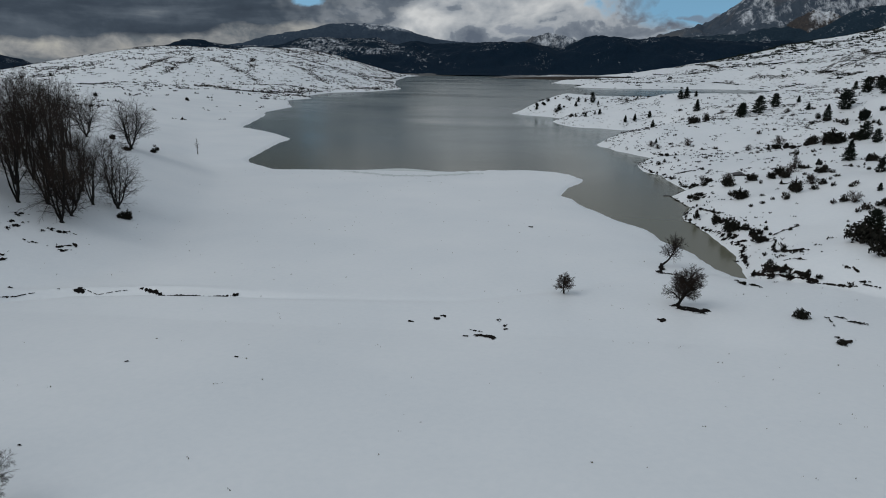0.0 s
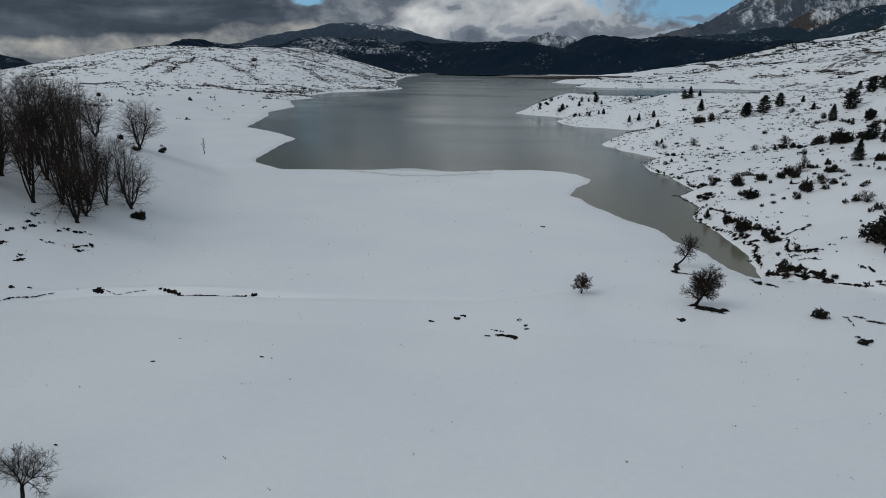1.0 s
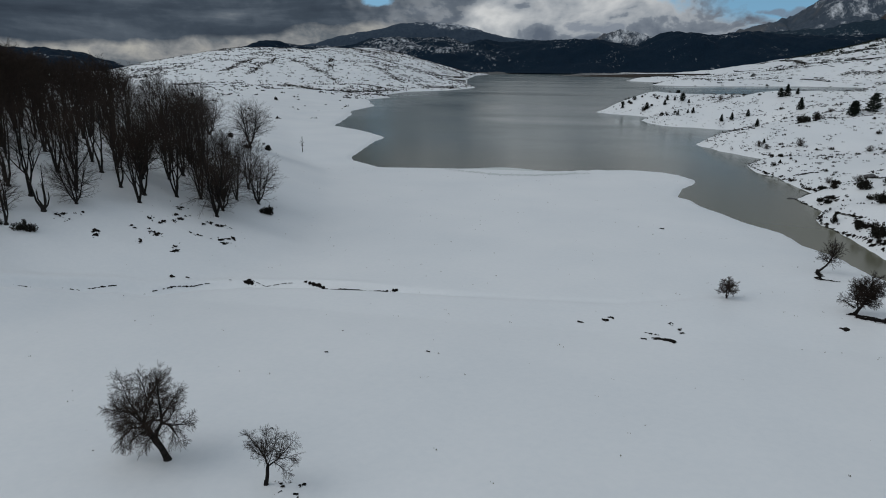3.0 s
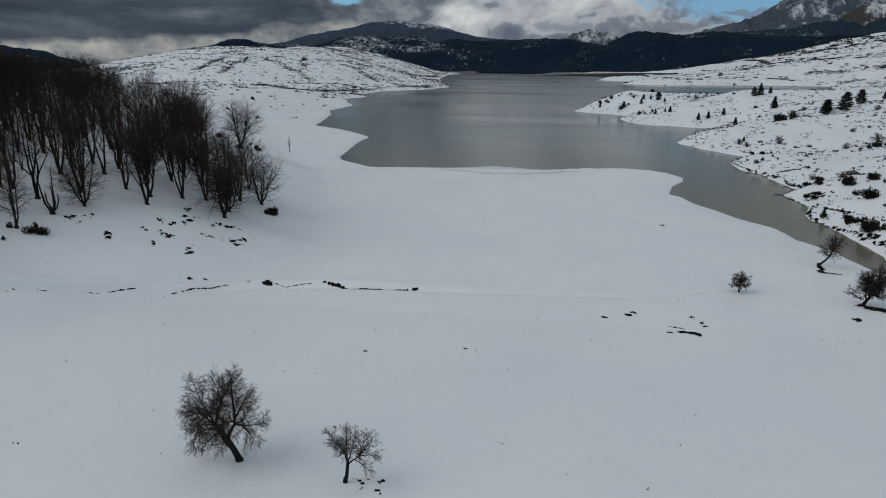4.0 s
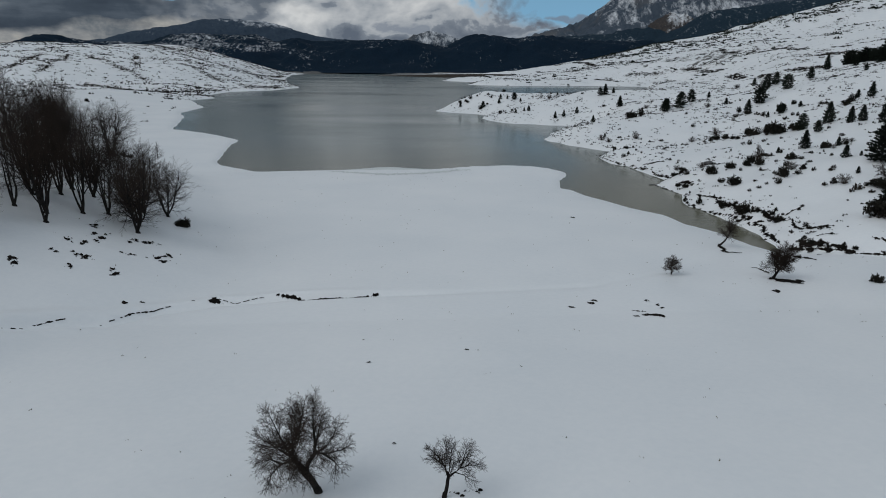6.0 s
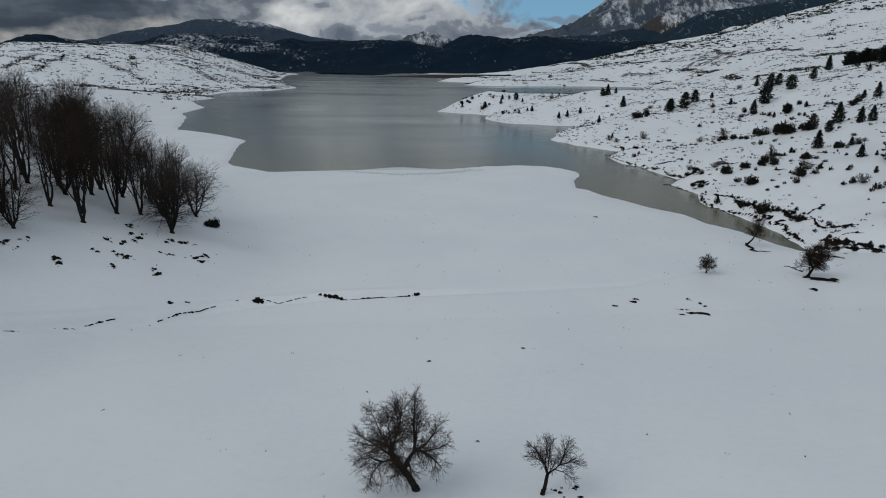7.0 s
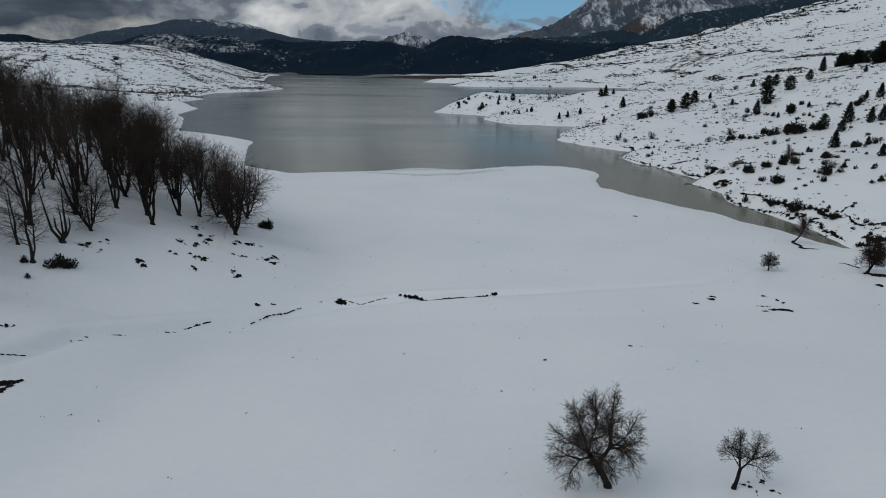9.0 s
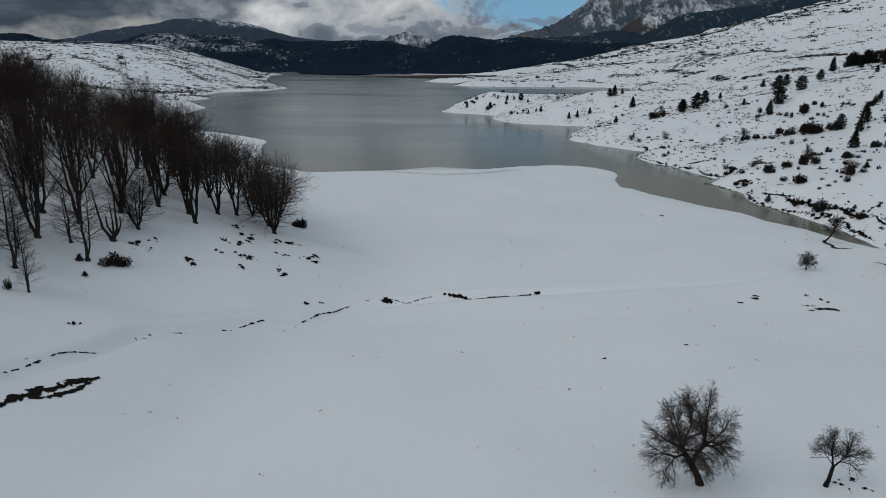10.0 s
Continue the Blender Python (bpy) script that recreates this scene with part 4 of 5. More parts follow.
PINES_B = [("c", 75.0, 287.4, 3.4), ("y", 139.2, 287.6, 2.9), ("r", 172.7, 293.6, 6.8), ("b", 119.5, 309.4, 6.3), ("b", 128.2, 311.3, 8.1), ("b", 121.6, 312.5, 5.8), ("b", 141.2, 326.1, 6.6), ("y", 157.4, 338.6, 3.1),
           ("y", 185.2, 342.3, 4.1), ("c", 112.8, 353.9, 6.2), ("c", 77.2, 360.4, 3.9), ("c", 82.2, 360.4, 3.9), ("y", 90.3, 362.0, 3.3), ("y", 58.1, 380.5, 2.4), ("y", 66.2, 381.0, 3.1), ("y", 63.7, 382.7, 2.1),
           ("b", 113.8, 391.1, 5.0), ("c", 117.3, 392.1, 6.8), ("y", 123.6, 394.6, 3.2), ("y", 97.0, 429.6, 1.9), ("y", 73.4, 437.8, 2.4), ("y", 59.7, 445.6, 3.2), ("b", 48.8, 448.0, 4.4), ("r", 71.1, 448.5, 4.8),
           ("y", 66.7, 451.4, 2.4), ("y", 62.2, 453.4, 3.2), ("y", 34.0, 459.6, 2.9), ("y", 34.9, 464.4, 2.5)]
KIND = {"c": 0, "b": 1, "r": 2, "y": 3}
used = set()
for kind, x, y, tall in PINES_A + PINES_B:
    n = 4 if kind == "c" and tall > 8 else KIND[kind]
    (put if n in used else place)(pines[n], x, y, 37 * x % 360, tall / TALL[n], 0.1)
    used.add(n)
rng = random.Random(19)
for n in range(66):
    # a small wood on the crest, and single pines higher up the slope
    if n < 52:
        y = rng.uniform(308, 400)
        put(pines[rng.choice((2, 2, 1))], 28 + 0.62 * y + rng.uniform(0, 75), y, rng.uniform(0, 360), rng.uniform(1.0, 1.5), 0.1)
    else:
        put(pines[rng.choice((0, 1, 2, 4))], rng.uniform(165, 290), rng.uniform(200, 400), rng.uniform(0, 360), rng.uniform(0.6, 0.95), 0.1)


# ---- shrubs ----
def shrub(seed, name, label, tall, wide, stems, leaves, mat, group):
    """A low shrub: thin stems that fan out, with small leaves on them."""
    rng = random.Random(seed)
    v, f, lv, lf = [], [], [], []
    for _ in range(stems):
        a, k = rng.uniform(0, 2 * math.pi), math.sqrt(rng.random())
        root = Vector((math.cos(a) * wide * 0.35 * k, math.sin(a) * wide * 0.35 * k, -0.12))
        tip = Vector((math.cos(a) * wide * k * rng.uniform(0.7, 1.15), math.sin(a) * wide * k * rng.uniform(0.7, 1.15), tall * rng.uniform(0.3, 1.0) ** 1.3 * (1.1 - 0.5 * k * k)))
        midway = root.lerp(tip, 0.55) + Vector((rng.gauss(0, 0.1), rng.gauss(0, 0.1), 0.12)) * tall
        tube(v, f, [root, midway, tip] if leaves < 8 else [root, tip], [0.035, 0.025, 0.012] if leaves < 8 else [0.03, 0.012], 3)
        for _ in range(leaves):
            at = midway.lerp(tip, rng.random()) + Vector((rng.gauss(0, 0.09), rng.gauss(0, 0.09), rng.gauss(0, 0.09))) * wide
            way = Vector((rng.gauss(0, 1), rng.gauss(0, 1), rng.gauss(0.3, 1))).normalized()
            side = turned(rng, way, math.pi / 2)
            size = rng.uniform(0.05, 0.12) * (0.5 + 0.5 * wide)
            i = len(lv)
            lv += [tuple(at - side * size), tuple(at + side * size), tuple(at + way * size * 2)]
            lf.append((i, i + 1, i + 2))
    bush = new(name)
    part("brushwood", sheet(name + "_stems", [tuple(p) for p in v], f, TWIG), bush)
    if lv:
        part("foliage", sheet(name + "_leaves", lv, lf, mat, True), bush)
    return tagged(bush, label, "shrub", group)


def thorn(seed):
    """A bare, domed thorn bush of fine twigs."""
    rng = random.Random(seed)
    stems = [(row, 0.035, 0.010, 0.1) for row in fan(rng, (0.0, 0.0, -0.05), 13, (8, 66), 1.4, 0.02)]
    return leafless("thorn_shrub", "bare domed thorn shrub standing in the snow", seed, stems,
                    [(0.18, (25, 62), (0.3, 0.7), 0.0, 0.12), (0.15, (25, 55), (0.2, 0.42), 0.0, 0.12), (0.11, (20, 50), (0.1, 0.3), 0.0, 0.0)], 0.021, 0.05, "shrubs on the slopes", "shrub")


shrubs = [shrub(1, "juniper_shrub", "low dark juniper shrub poking out of the snow", 1.15, 0.9, 40, 13, JUNIPER, "shrubs on the slopes"),
          thorn(2),
          shrub(3, "heath_shrub", "small dark heath shrub half buried in snow", 0.45, 0.75, 18, 10, SCRUB, "shrubs on the slopes"),
          shrub(4, "juniper_shrub", "wide dark juniper shrub poking out of the snow", 1.5, 1.5, 62, 17, JUNIPER, "shrubs on the slopes")]


def bush(ob, x, y, rng, size, sink=0.04):
    """A copy of a shrub, a little stretched."""
    m = Matrix.Translation((x, y, height(x, y) - sink)) @ Matrix.Rotation(rng.uniform(0, 6.28), 4, "Z")
    return copy_thing(ob, m @ Matrix.Diagonal((size * rng.uniform(0.6, 1.25), size * rng.uniform(0.6, 1.25), size * rng.uniform(0.9, 1.6), 1)))


# kind (juniper, wide juniper, thorn, heath), place and height
SLOPE_SHRUBS_A = [("J", 44.3, 74.2, 1.2), ("J", 63.7, 91.2, 3.2), ("j", 52.7, 91.9, 0.8), ("j", 51.2, 93.4, 0.8), ("j", 51.0, 94.8, 0.8), ("j", 50.1, 96.4, 0.8), ("h", 62.2, 96.7, 0.4), ("J", 63.3, 97.5, 3.2),
                  ("h", 61.5, 97.8, 0.3), ("j", 48.0, 97.8, 0.8), ("j", 50.5, 98.6, 0.8), ("h", 55.2, 99.4, 0.4), ("h", 54.7, 100.2, 0.5), ("h", 54.1, 101.9, 0.5), ("h", 52.1, 104.5, 0.4), ("j", 76.0, 106.8, 1.0),
                  ("j", 75.6, 107.7, 0.8), ("j", 76.6, 110.6, 1.6), ("J", 76.1, 111.5, 2.5), ("h", 67.8, 111.5, 0.3), ("h", 73.0, 111.9, 0.7), ("h", 55.0, 111.9, 0.7), ("J", 54.2, 112.4, 1.2), ("J", 75.7, 114.0, 1.8),
                  ("h", 71.0, 114.8, 0.6), ("h", 72.5, 115.3, 0.9), ("j", 74.4, 115.5, 0.9), ("h", 54.3, 115.7, 0.7), ("h", 61.7, 115.8, 0.5), ("t", 79.8, 117.1, 4.0)]
SLOPE_SHRUBS_B = [("j", 51.8, 117.9, 0.6), ("t", 72.6, 119.4, 3.0), ("j", 54.9, 120.1, 1.2), ("j", 71.6, 121.1, 1.2), ("j", 54.5, 121.3, 0.8), ("J", 52.6, 121.8, 2.0), ("h", 70.3, 121.9, 0.7), ("j", 53.2, 126.2, 0.9),
                  ("h", 52.9, 128.2, 0.8), ("j", 51.9, 128.6, 1.4), ("h", 77.5, 130.0, 0.8), ("j", 65.6, 130.6, 1.2), ("h", 61.5, 131.0, 0.5), ("h", 78.8, 131.1, 0.8), ("h", 59.4, 131.2, 0.6), ("h", 63.6, 131.8, 0.5),
                  ("h", 75.6, 133.2, 0.7), ("J", 68.9, 134.0, 2.0), ("j", 72.5, 134.1, 1.2), ("h", 62.8, 135.1, 0.5), ("j", 74.9, 136.1, 1.2), ("j", 68.8, 136.4, 0.9), ("j", 50.6, 136.4, 1.6), ("J", 60.1, 138.7, 2.3),
                  ("t", 74.3, 139.3, 2.3), ("j", 88.4, 145.1, 0.8), ("j", 60.7, 145.6, 1.3), ("J", 80.6, 149.3, 1.4), ("j", 68.9, 151.6, 0.7), ("t", 94.7, 153.1, 1.5)]
SLOPE_SHRUBS_C = [("J", 74.8, 153.1, 1.9), ("J", 62.6, 154.8, 1.9), ("J", 72.4, 154.9, 1.6), ("J", 68.3, 155.7, 1.9), ("t", 102.0, 156.4, 1.5), ("t", 78.5, 160.2, 3.1), ("t", 67.5, 169.0, 2.3), ("j", 91.0, 185.3, 1.4),
                  ("h", 92.7, 191.7, 0.7), ("J", 105.6, 194.7, 2.8), ("t", 104.5, 198.6, 3.8), ("j", 103.2, 202.5, 2.3), ("j", 102.1, 203.6, 1.7), ("j", 58.9, 206.1, 1.0), ("j", 99.4, 206.8, 1.4), ("j", 61.0, 207.2, 1.2),
                  ("h", 65.0, 210.5, 0.6), ("j", 150.1, 220.5, 2.3), ("j", 104.3, 222.3, 1.7), ("J", 103.4, 228.1, 1.7), ("t", 94.7, 229.3, 2.2), ("t", 107.4, 235.6, 4.2), ("j", 81.6, 237.7, 0.9), ("h", 86.5, 237.8, 0.9),
                  ("h", 127.1, 239.8, 0.9), ("t", 78.2, 243.5, 3.2), ("t", 68.1, 246.1, 2.1), ("h", 73.5, 248.6, 0.9), ("t", 66.5, 250.1, 2.6), ("h", 134.9, 254.4, 1.2)]
SLOPE_SHRUBS_D = [("h", 107.8, 255.4, 1.2), ("h", 113.7, 256.6, 0.7), ("j", 133.6, 266.3, 1.7), ("J", 89.7, 278.7, 3.1), ("j", 96.4, 284.3, 2.4), ("h", 192.3, 287.6, 1.1), ("t", 130.6, 288.4, 2.1), ("t", 116.9, 326.6, 2.4),
                  ("t", 186.1, 334.8, 2.8), ("h", 104.1, 347.0, 1.0), ("t", 182.9, 355.6, 2.6), ("h", 106.2, 361.8, 1.3), ("h", 53.7, 388.7, 1.4), ("h", 51.0, 393.6, 1.1), ("h", 104.8, 399.1, 1.4), ("t", 87.2, 413.4, 3.0),
                  ("h", 103.4, 427.0, 1.2), ("j", 46.8, 447.4, 2.8), ("j", 56.4, 458.5, 1.6), ("j", 38.6, 464.5, 1.7), ("h", 55.2, 464.8, 1.2), ("j", 42.1, 466.2, 2.1), ("h", 47.2, 466.8, 1.7)]
SLOPE_SHRUBS_E = [("J", 106.5, 199.4, 2.2), ("J", 110.9, 219.3, 2.0), ("J", 140.6, 246.9, 2.5), ("J", 75.6, 158.7, 1.8), ("t", 82.8, 166.8, 3.0), ("j", 70.1, 139.5, 0.7), ("j", 76.2, 144.2, 1.2), ("J", 83.0, 152.5, 1.2),
                  ("J", 109.6, 191.3, 2.2), ("J", 95.2, 156.6, 1.4), ("j", 99.7, 155.7, 1.6), ("j", 87.4, 163.8, 1.1), ("h", 78.4, 151.6, 0.6), ("j", 136.5, 233.2, 1.4), ("j", 135.7, 229.0, 1.2), ("h", 131.7, 229.9, 1.1),
                  ("h", 133.7, 224.3, 0.9), ("j", 151.7, 239.1, 1.2), ("j", 152.6, 237.2, 1.1), ("h", 149.5, 230.9, 0.9), ("J", 146.1, 217.9, 1.9), ("j", 134.5, 249.2, 1.6), ("j", 150.2, 253.6, 1.4), ("j", 149.4, 248.0, 1.4),
                  ("j", 99.5, 224.6, 1.2), ("j", 105.8, 226.5, 1.4), ("J", 104.7, 218.6, 1.1), ("h", 106.0, 217.4, 0.7)]
SLOPE_SHRUBS_F = [("h", 78.6, 212.2, 0.6), ("h", 90.3, 227.5, 0.6), ("h", 97.4, 224.9, 0.7), ("j", 82.1, 147.3, 0.9), ("h", 80.4, 141.6, 0.6), ("j", 78.0, 139.6, 0.7), ("j", 57.1, 117.4, 0.6), ("h", 122.4, 271.8, 0.7),
                  ("j", 112.9, 272.9, 0.9), ("j", 128.3, 259.3, 1.4), ("t", 123.7, 252.7, 2.0), ("h", 83.5, 182.4, 0.6), ("h", 83.4, 163.5, 0.7), ("j", 84.2, 163.0, 0.9), ("J", 133.5, 258.5, 1.7), ("t", 132.9, 291.9, 2.0),
                  ("h", 140.4, 286.7, 1.4), ("j", 105.6, 164.9, 1.0), ("h", 99.6, 182.9, 0.6), ("h", 95.3, 184.8, 0.6), ("J", 55.6, 153.6, 1.0), ("j", 54.1, 148.2, 0.6), ("J", 54.9, 156.5, 0.9), ("J", 59.2, 168.0, 1.2),
                  ("j", 59.2, 161.2, 1.1), ("J", 64.4, 173.9, 1.1), ("t", 63.3, 175.7, 1.6)]
WEST_SHRUBS = [(-77.8, 57.1, 0, 0.8), (-74.1, 63.5, 0, 0.6), (-73.1, 66.4, 0, 1.1), (-75.6, 66.3, 0, 0.6), (-72.4, 66.9, 0, 1.4), (-71.6, 67.2, 0, 1.0), (-57.3, 103.0, 3, 0.8), (-56.6, 103.4, 3, 1.0), (-90, 160, 3, 0.9),
               (-92, 176, 3, 1.0), (-104, 176, 3, 1.0), (-96, 183, 0, 1.1), (-100, 192, 3, 0.9), (-108, 205, 1, 0.8), (-277, 432, 3, 1.8), (-227, 466, 3, 1.5)]
rng = random.Random(22)
for n, (x, y) in enumerate([(67, 188), (92, 214), (63, 160), (84, 166)]):
    place(shrubs[n], x, y, 0, 0.7, 0.04)
for x, y, n, size in WEST_SHRUBS:
    bush(shrubs[n], x, y, rng, size)
SHRUB_KIND = {"j": (0, 1.3), "J": (3, 1.6), "t": (1, 1.9), "h": (2, 0.6)}
for kind, x, y, tall in SLOPE_SHRUBS_A + SLOPE_SHRUBS_B + SLOPE_SHRUBS_C + SLOPE_SHRUBS_D + SLOPE_SHRUBS_E + SLOPE_SHRUBS_F:
    n, full = SHRUB_KIND[kind]
    bush(shrubs[n], x, y, rng, min(1.45 * tall / full, 2.8))
    if kind in "jJ" and tall > 0.8:
        bush(shrubs[2], x + rng.gauss(0, 0.6) * tall, y + rng.gauss(0, 0.6) * tall, rng, 0.5 * tall)
# on the spit, along its shore and its back
rng = random.Random(24)
for x, y in [(33.7, 469.7), (51.1, 450.6), (54, 396.9), (51.3, 400.4), (38.7, 474.9), (60.5, 393.8), (36, 478), (49, 492), (35, 462), (52, 470)]:
    for _ in range(3):
        bush(shrubs[rng.choice((0, 2, 3, 3))], x + rng.gauss(0, 2.0), y + rng.gauss(0, 3.0), rng, rng.uniform(0.5, 1.3))
for x, y, tall in ((90, 585, 5.0), (84, 590, 4.0), (90, 558, 3.5)):
    put(pines[2], x, y, 40 * x, tall / 6.0, 0.1)
# rows and clusters of small ones over the eastern slope, and a few singles
rng = random.Random(23)
done = 0
while done < 330:
    x, y = rng.uniform(62, 210), rng.uniform(128, 440)
    turn, long, count = rng.gauss(0.5, 0.5), rng.uniform(1.5, 9.0), rng.choice((1, 1, 2, 3, 5, 8, 11))
    kind = rng.choice((0, 2, 2, 3, 1, 1))
    for _ in range(count):
        k, w = rng.uniform(-1, 1) * long * min(1, count / 5), rng.gauss(0, 0.7)
        a, b = x + math.cos(turn) * k - math.sin(turn) * w, y + math.sin(turn) * k + math.cos(turn) * w
        if a < 47 or float(lake_distance(np.array([a]), np.array([b]))[0]) < 2.5:
            continue
        which = kind if rng.random() < 0.5 else rng.choice((0, 2, 2, 3, 1))
        bush(shrubs[which], a, b, rng, rng.choice((0.25, 0.35, 0.5, 0.6, 0.8)) * rng.uniform(0.8, 1.2) * (0.75 if which in (1, 3) else 1.0))
        done += 1


def tufts(name, label, rng, spots, low, high, mat, blades):
    """Many small tufts in one mesh: spots are rows of x, y."""
    spots = np.array(spots)
    z = terrain(spots[:, 0], spots[:, 1])
    v, f = [], []
    for (x, y), h in zip(spots, z):
        size = rng.uniform(low, high)
        long = rng.uniform(0.6, 1.8)
        for _ in range(blades):
            cx, cy = x + rng.gauss(0, 0.5) * size * long, y + rng.gauss(0, 0.4) * size
            a, lean = rng.uniform(0, 2 * math.pi), rng.gauss(0, 0.4)
            dx, dy, tall = math.cos(a) * size * 0.33, math.sin(a) * size * 0.33, size * rng.uniform(0.25, 0.7)
            i = len(v)
            v += [(cx - dx, cy - dy, h - 0.05), (cx + dx, cy + dy, h - 0.05), (cx + lean * size, cy, h + tall)]
            f.append((i, i + 1, i + 2))
    return tagged(new(name, sheet(name, v, f, mat, True)), label, "scrub", kind="stuff")


def strewn(rng, count, xs, ys, keep):
    """Random places in a rectangle, thinned by keep(x, y) between 0 and 1."""
    x = np.array([rng.uniform(*xs) for _ in range(count * 4)])
    y = np.array([rng.uniform(*ys) for _ in range(count * 4)])
    chance = np.array([rng.random() for _ in range(count * 4)])
    ok = (chance < keep(x, y)) & (lake_distance(x, y) > 1.0)
    return np.stack([x[ok], y[ok]], 1)[:count]


rng = random.Random(31)
tufts("heath_tufts", "dark heath and dry stalks sticking out of the snow", rng,
      strewn(rng, 5600, (46, 260), (105, 470), lambda x, y: (0.10 + 0.90 * (rough(x, y, 11, 4, 61) > 0.42)) * (0.15 + 0.85 * smooth(y, 135, 190))), 0.2, 0.95, SCRUB, 6)
tufts("shore_tufts", "dark stalks and soil along the eastern shore", rng,
      strewn(rng, 2600, (16, 110), (85, 530), lambda x, y: np.exp(-np.abs(lake_distance(x, y)) / 5) * ((x > 47) | (y > 380))), 0.2, 0.7, EARTH, 7)
tufts("far_scrub", "thin dark scrub on the snowy hills beyond the lake", rng,
      strewn(rng, 11000, (-820, -150), (330, 1400), lambda x, y: (0.22 + 0.78 * (rough(x, y, 60, 4, 63) > 0.35)) * (0.10 + 0.90 * smooth(y, 480, 760))), 0.7, 2.9, SCRUB, 5)
# furrows and clumps on the hill beyond the western cove
FURROWS = [[(-404.0, 759.0), (-412.0, 808.0), (-422.0, 878.0)], [(-403.0, 890.0), (-372.0, 874.0), (-339.0, 850.0), (-306.0, 825.0)], [(-436.0, 761.0), (-440.0, 804.0), (-451.0, 871.0)], [(-368.0, 959.0), (-337.0, 877.0)], [(-305.0, 959.0), (-271.0, 941.0), (-247.0, 914.0)], [(-348.0, 733.0), (-308.0, 706.0), (-266.0, 664.0)]]
spots = []
for line in FURROWS:
    for (ax, ay), (bx, by) in zip(line[:-1], line[1:]):
        for _ in range(int(math.hypot(bx - ax, by - ay) * 0.9) + 20):
            k = rng.random()
            spots.append((ax + (bx - ax) * k + rng.gauss(0, 3.0), ay + (by - ay) * k + rng.gauss(0, 5.0)))
tufts("far_scrub", "dark scrub in the furrows of the snowy hill", rng, spots, 0.8, 3.0, SCRUB, 5)
STREAKS = [[(577, 2185), (670, 2328), (611, 1955)], [(611, 1947), (576, 1769)], [(433, 1337), (478, 1357)], [(513, 1366), (546, 1354), (580, 1319)], [(612, 1468), (631, 1657)], [(613, 1315), (618, 1270)], [(714, 1383), (729, 1363), (710, 1273)],
           [(704, 1251), (722, 1231), (736, 1162), (747, 1111)], [(641, 1292), (662, 1228)], [(618, 1307), (625, 1246), (622, 1176)], [(579, 1060), (527, 932)], [(547, 861), (561, 831), (578, 820)], [(642, 947), (686, 930), (680, 886)], [(523, 882), (537, 865)]]
spots = []
for line in STREAKS:
    for (ax, ay), (bx, by) in zip(line[:-1], line[1:]):
        for _ in range(int(math.hypot(bx - ax, by - ay) * 1.1) + 40):
            k = rng.random()
            spots.append((ax + (bx - ax) * k + rng.gauss(0, 4.5), ay + (by - ay) * k + rng.gauss(0, 7.0)))
tufts("far_scrub", "brown scrub on the banks of the far slope", rng, spots, 1.0, 3.6, SCRUB, 6)
spots = [(x + rng.gauss(0, 22), y + rng.gauss(0, 26)) for x, y in [(1175, 1757), (1216, 1744), (1250, 1770), (1290, 1799), (1277, 1645), (1315, 1652)] for _ in range(16)]
tufts("far_woods", "small clumps of dark pines on the bright hill", rng, spots, 3.5, 9.0, NEEDLE, 8)
tufts("far_scrub", "scattered dark bushes on the far side of the inlet", rng,
      strewn(rng, 5600, (60, 1250), (430, 1800), lambda x, y: 0.10 + 0.90 * (rough(x, 2.2 * y, 90, 4, 65) > 0.32)), 0.7, 3.2, SCRUB, 6)
tufts("far_bushes", "scattered dark bushes and low trees on the far flats", rng,
      strewn(rng, 330, (130, 900), (1180, 1900), lambda x, y: 0.25 + 0.75 * (rough(x, y, 120, 3, 71) > 0.1)), 2.6, 5.5, NEEDLE, 14)
tufts("far_scrub", "dark scrub and low trees on the far headland", rng,
      strewn(rng, 4200, (-1050, -260), (1400, 2800), lambda x, y: 0.2 + 0.8 * (rough(x, y, 110, 3, 64) > 0.1)), 2.0, 5.5, SCRUB, 5)
tufts("far_woods", "dark pines along the crest of the sunlit hill", rng,
      strewn(rng, 3400, (700, 1900), (1100, 2600), lambda x, y: (0.03 + 0.97 * smooth(y + 0.25 * x, 1850, 2450)) * (0.12 + 0.88 * (rough(x, y, 150, 4, 67) > np.where(x < 1400, -0.1, 0.4)))), 3.0, 8.5, NEEDLE, 7)
tufts("grass_stalks", "single dry grass stalks poking through the snowfield", rng,
      strewn(rng, 520, (-75, 60), (22, 185), lambda x, y: 0.3 + 0.7 * (rough(x, y, 18, 2, 69) > 0.2)), 0.10, 0.28, STRAW, 2)


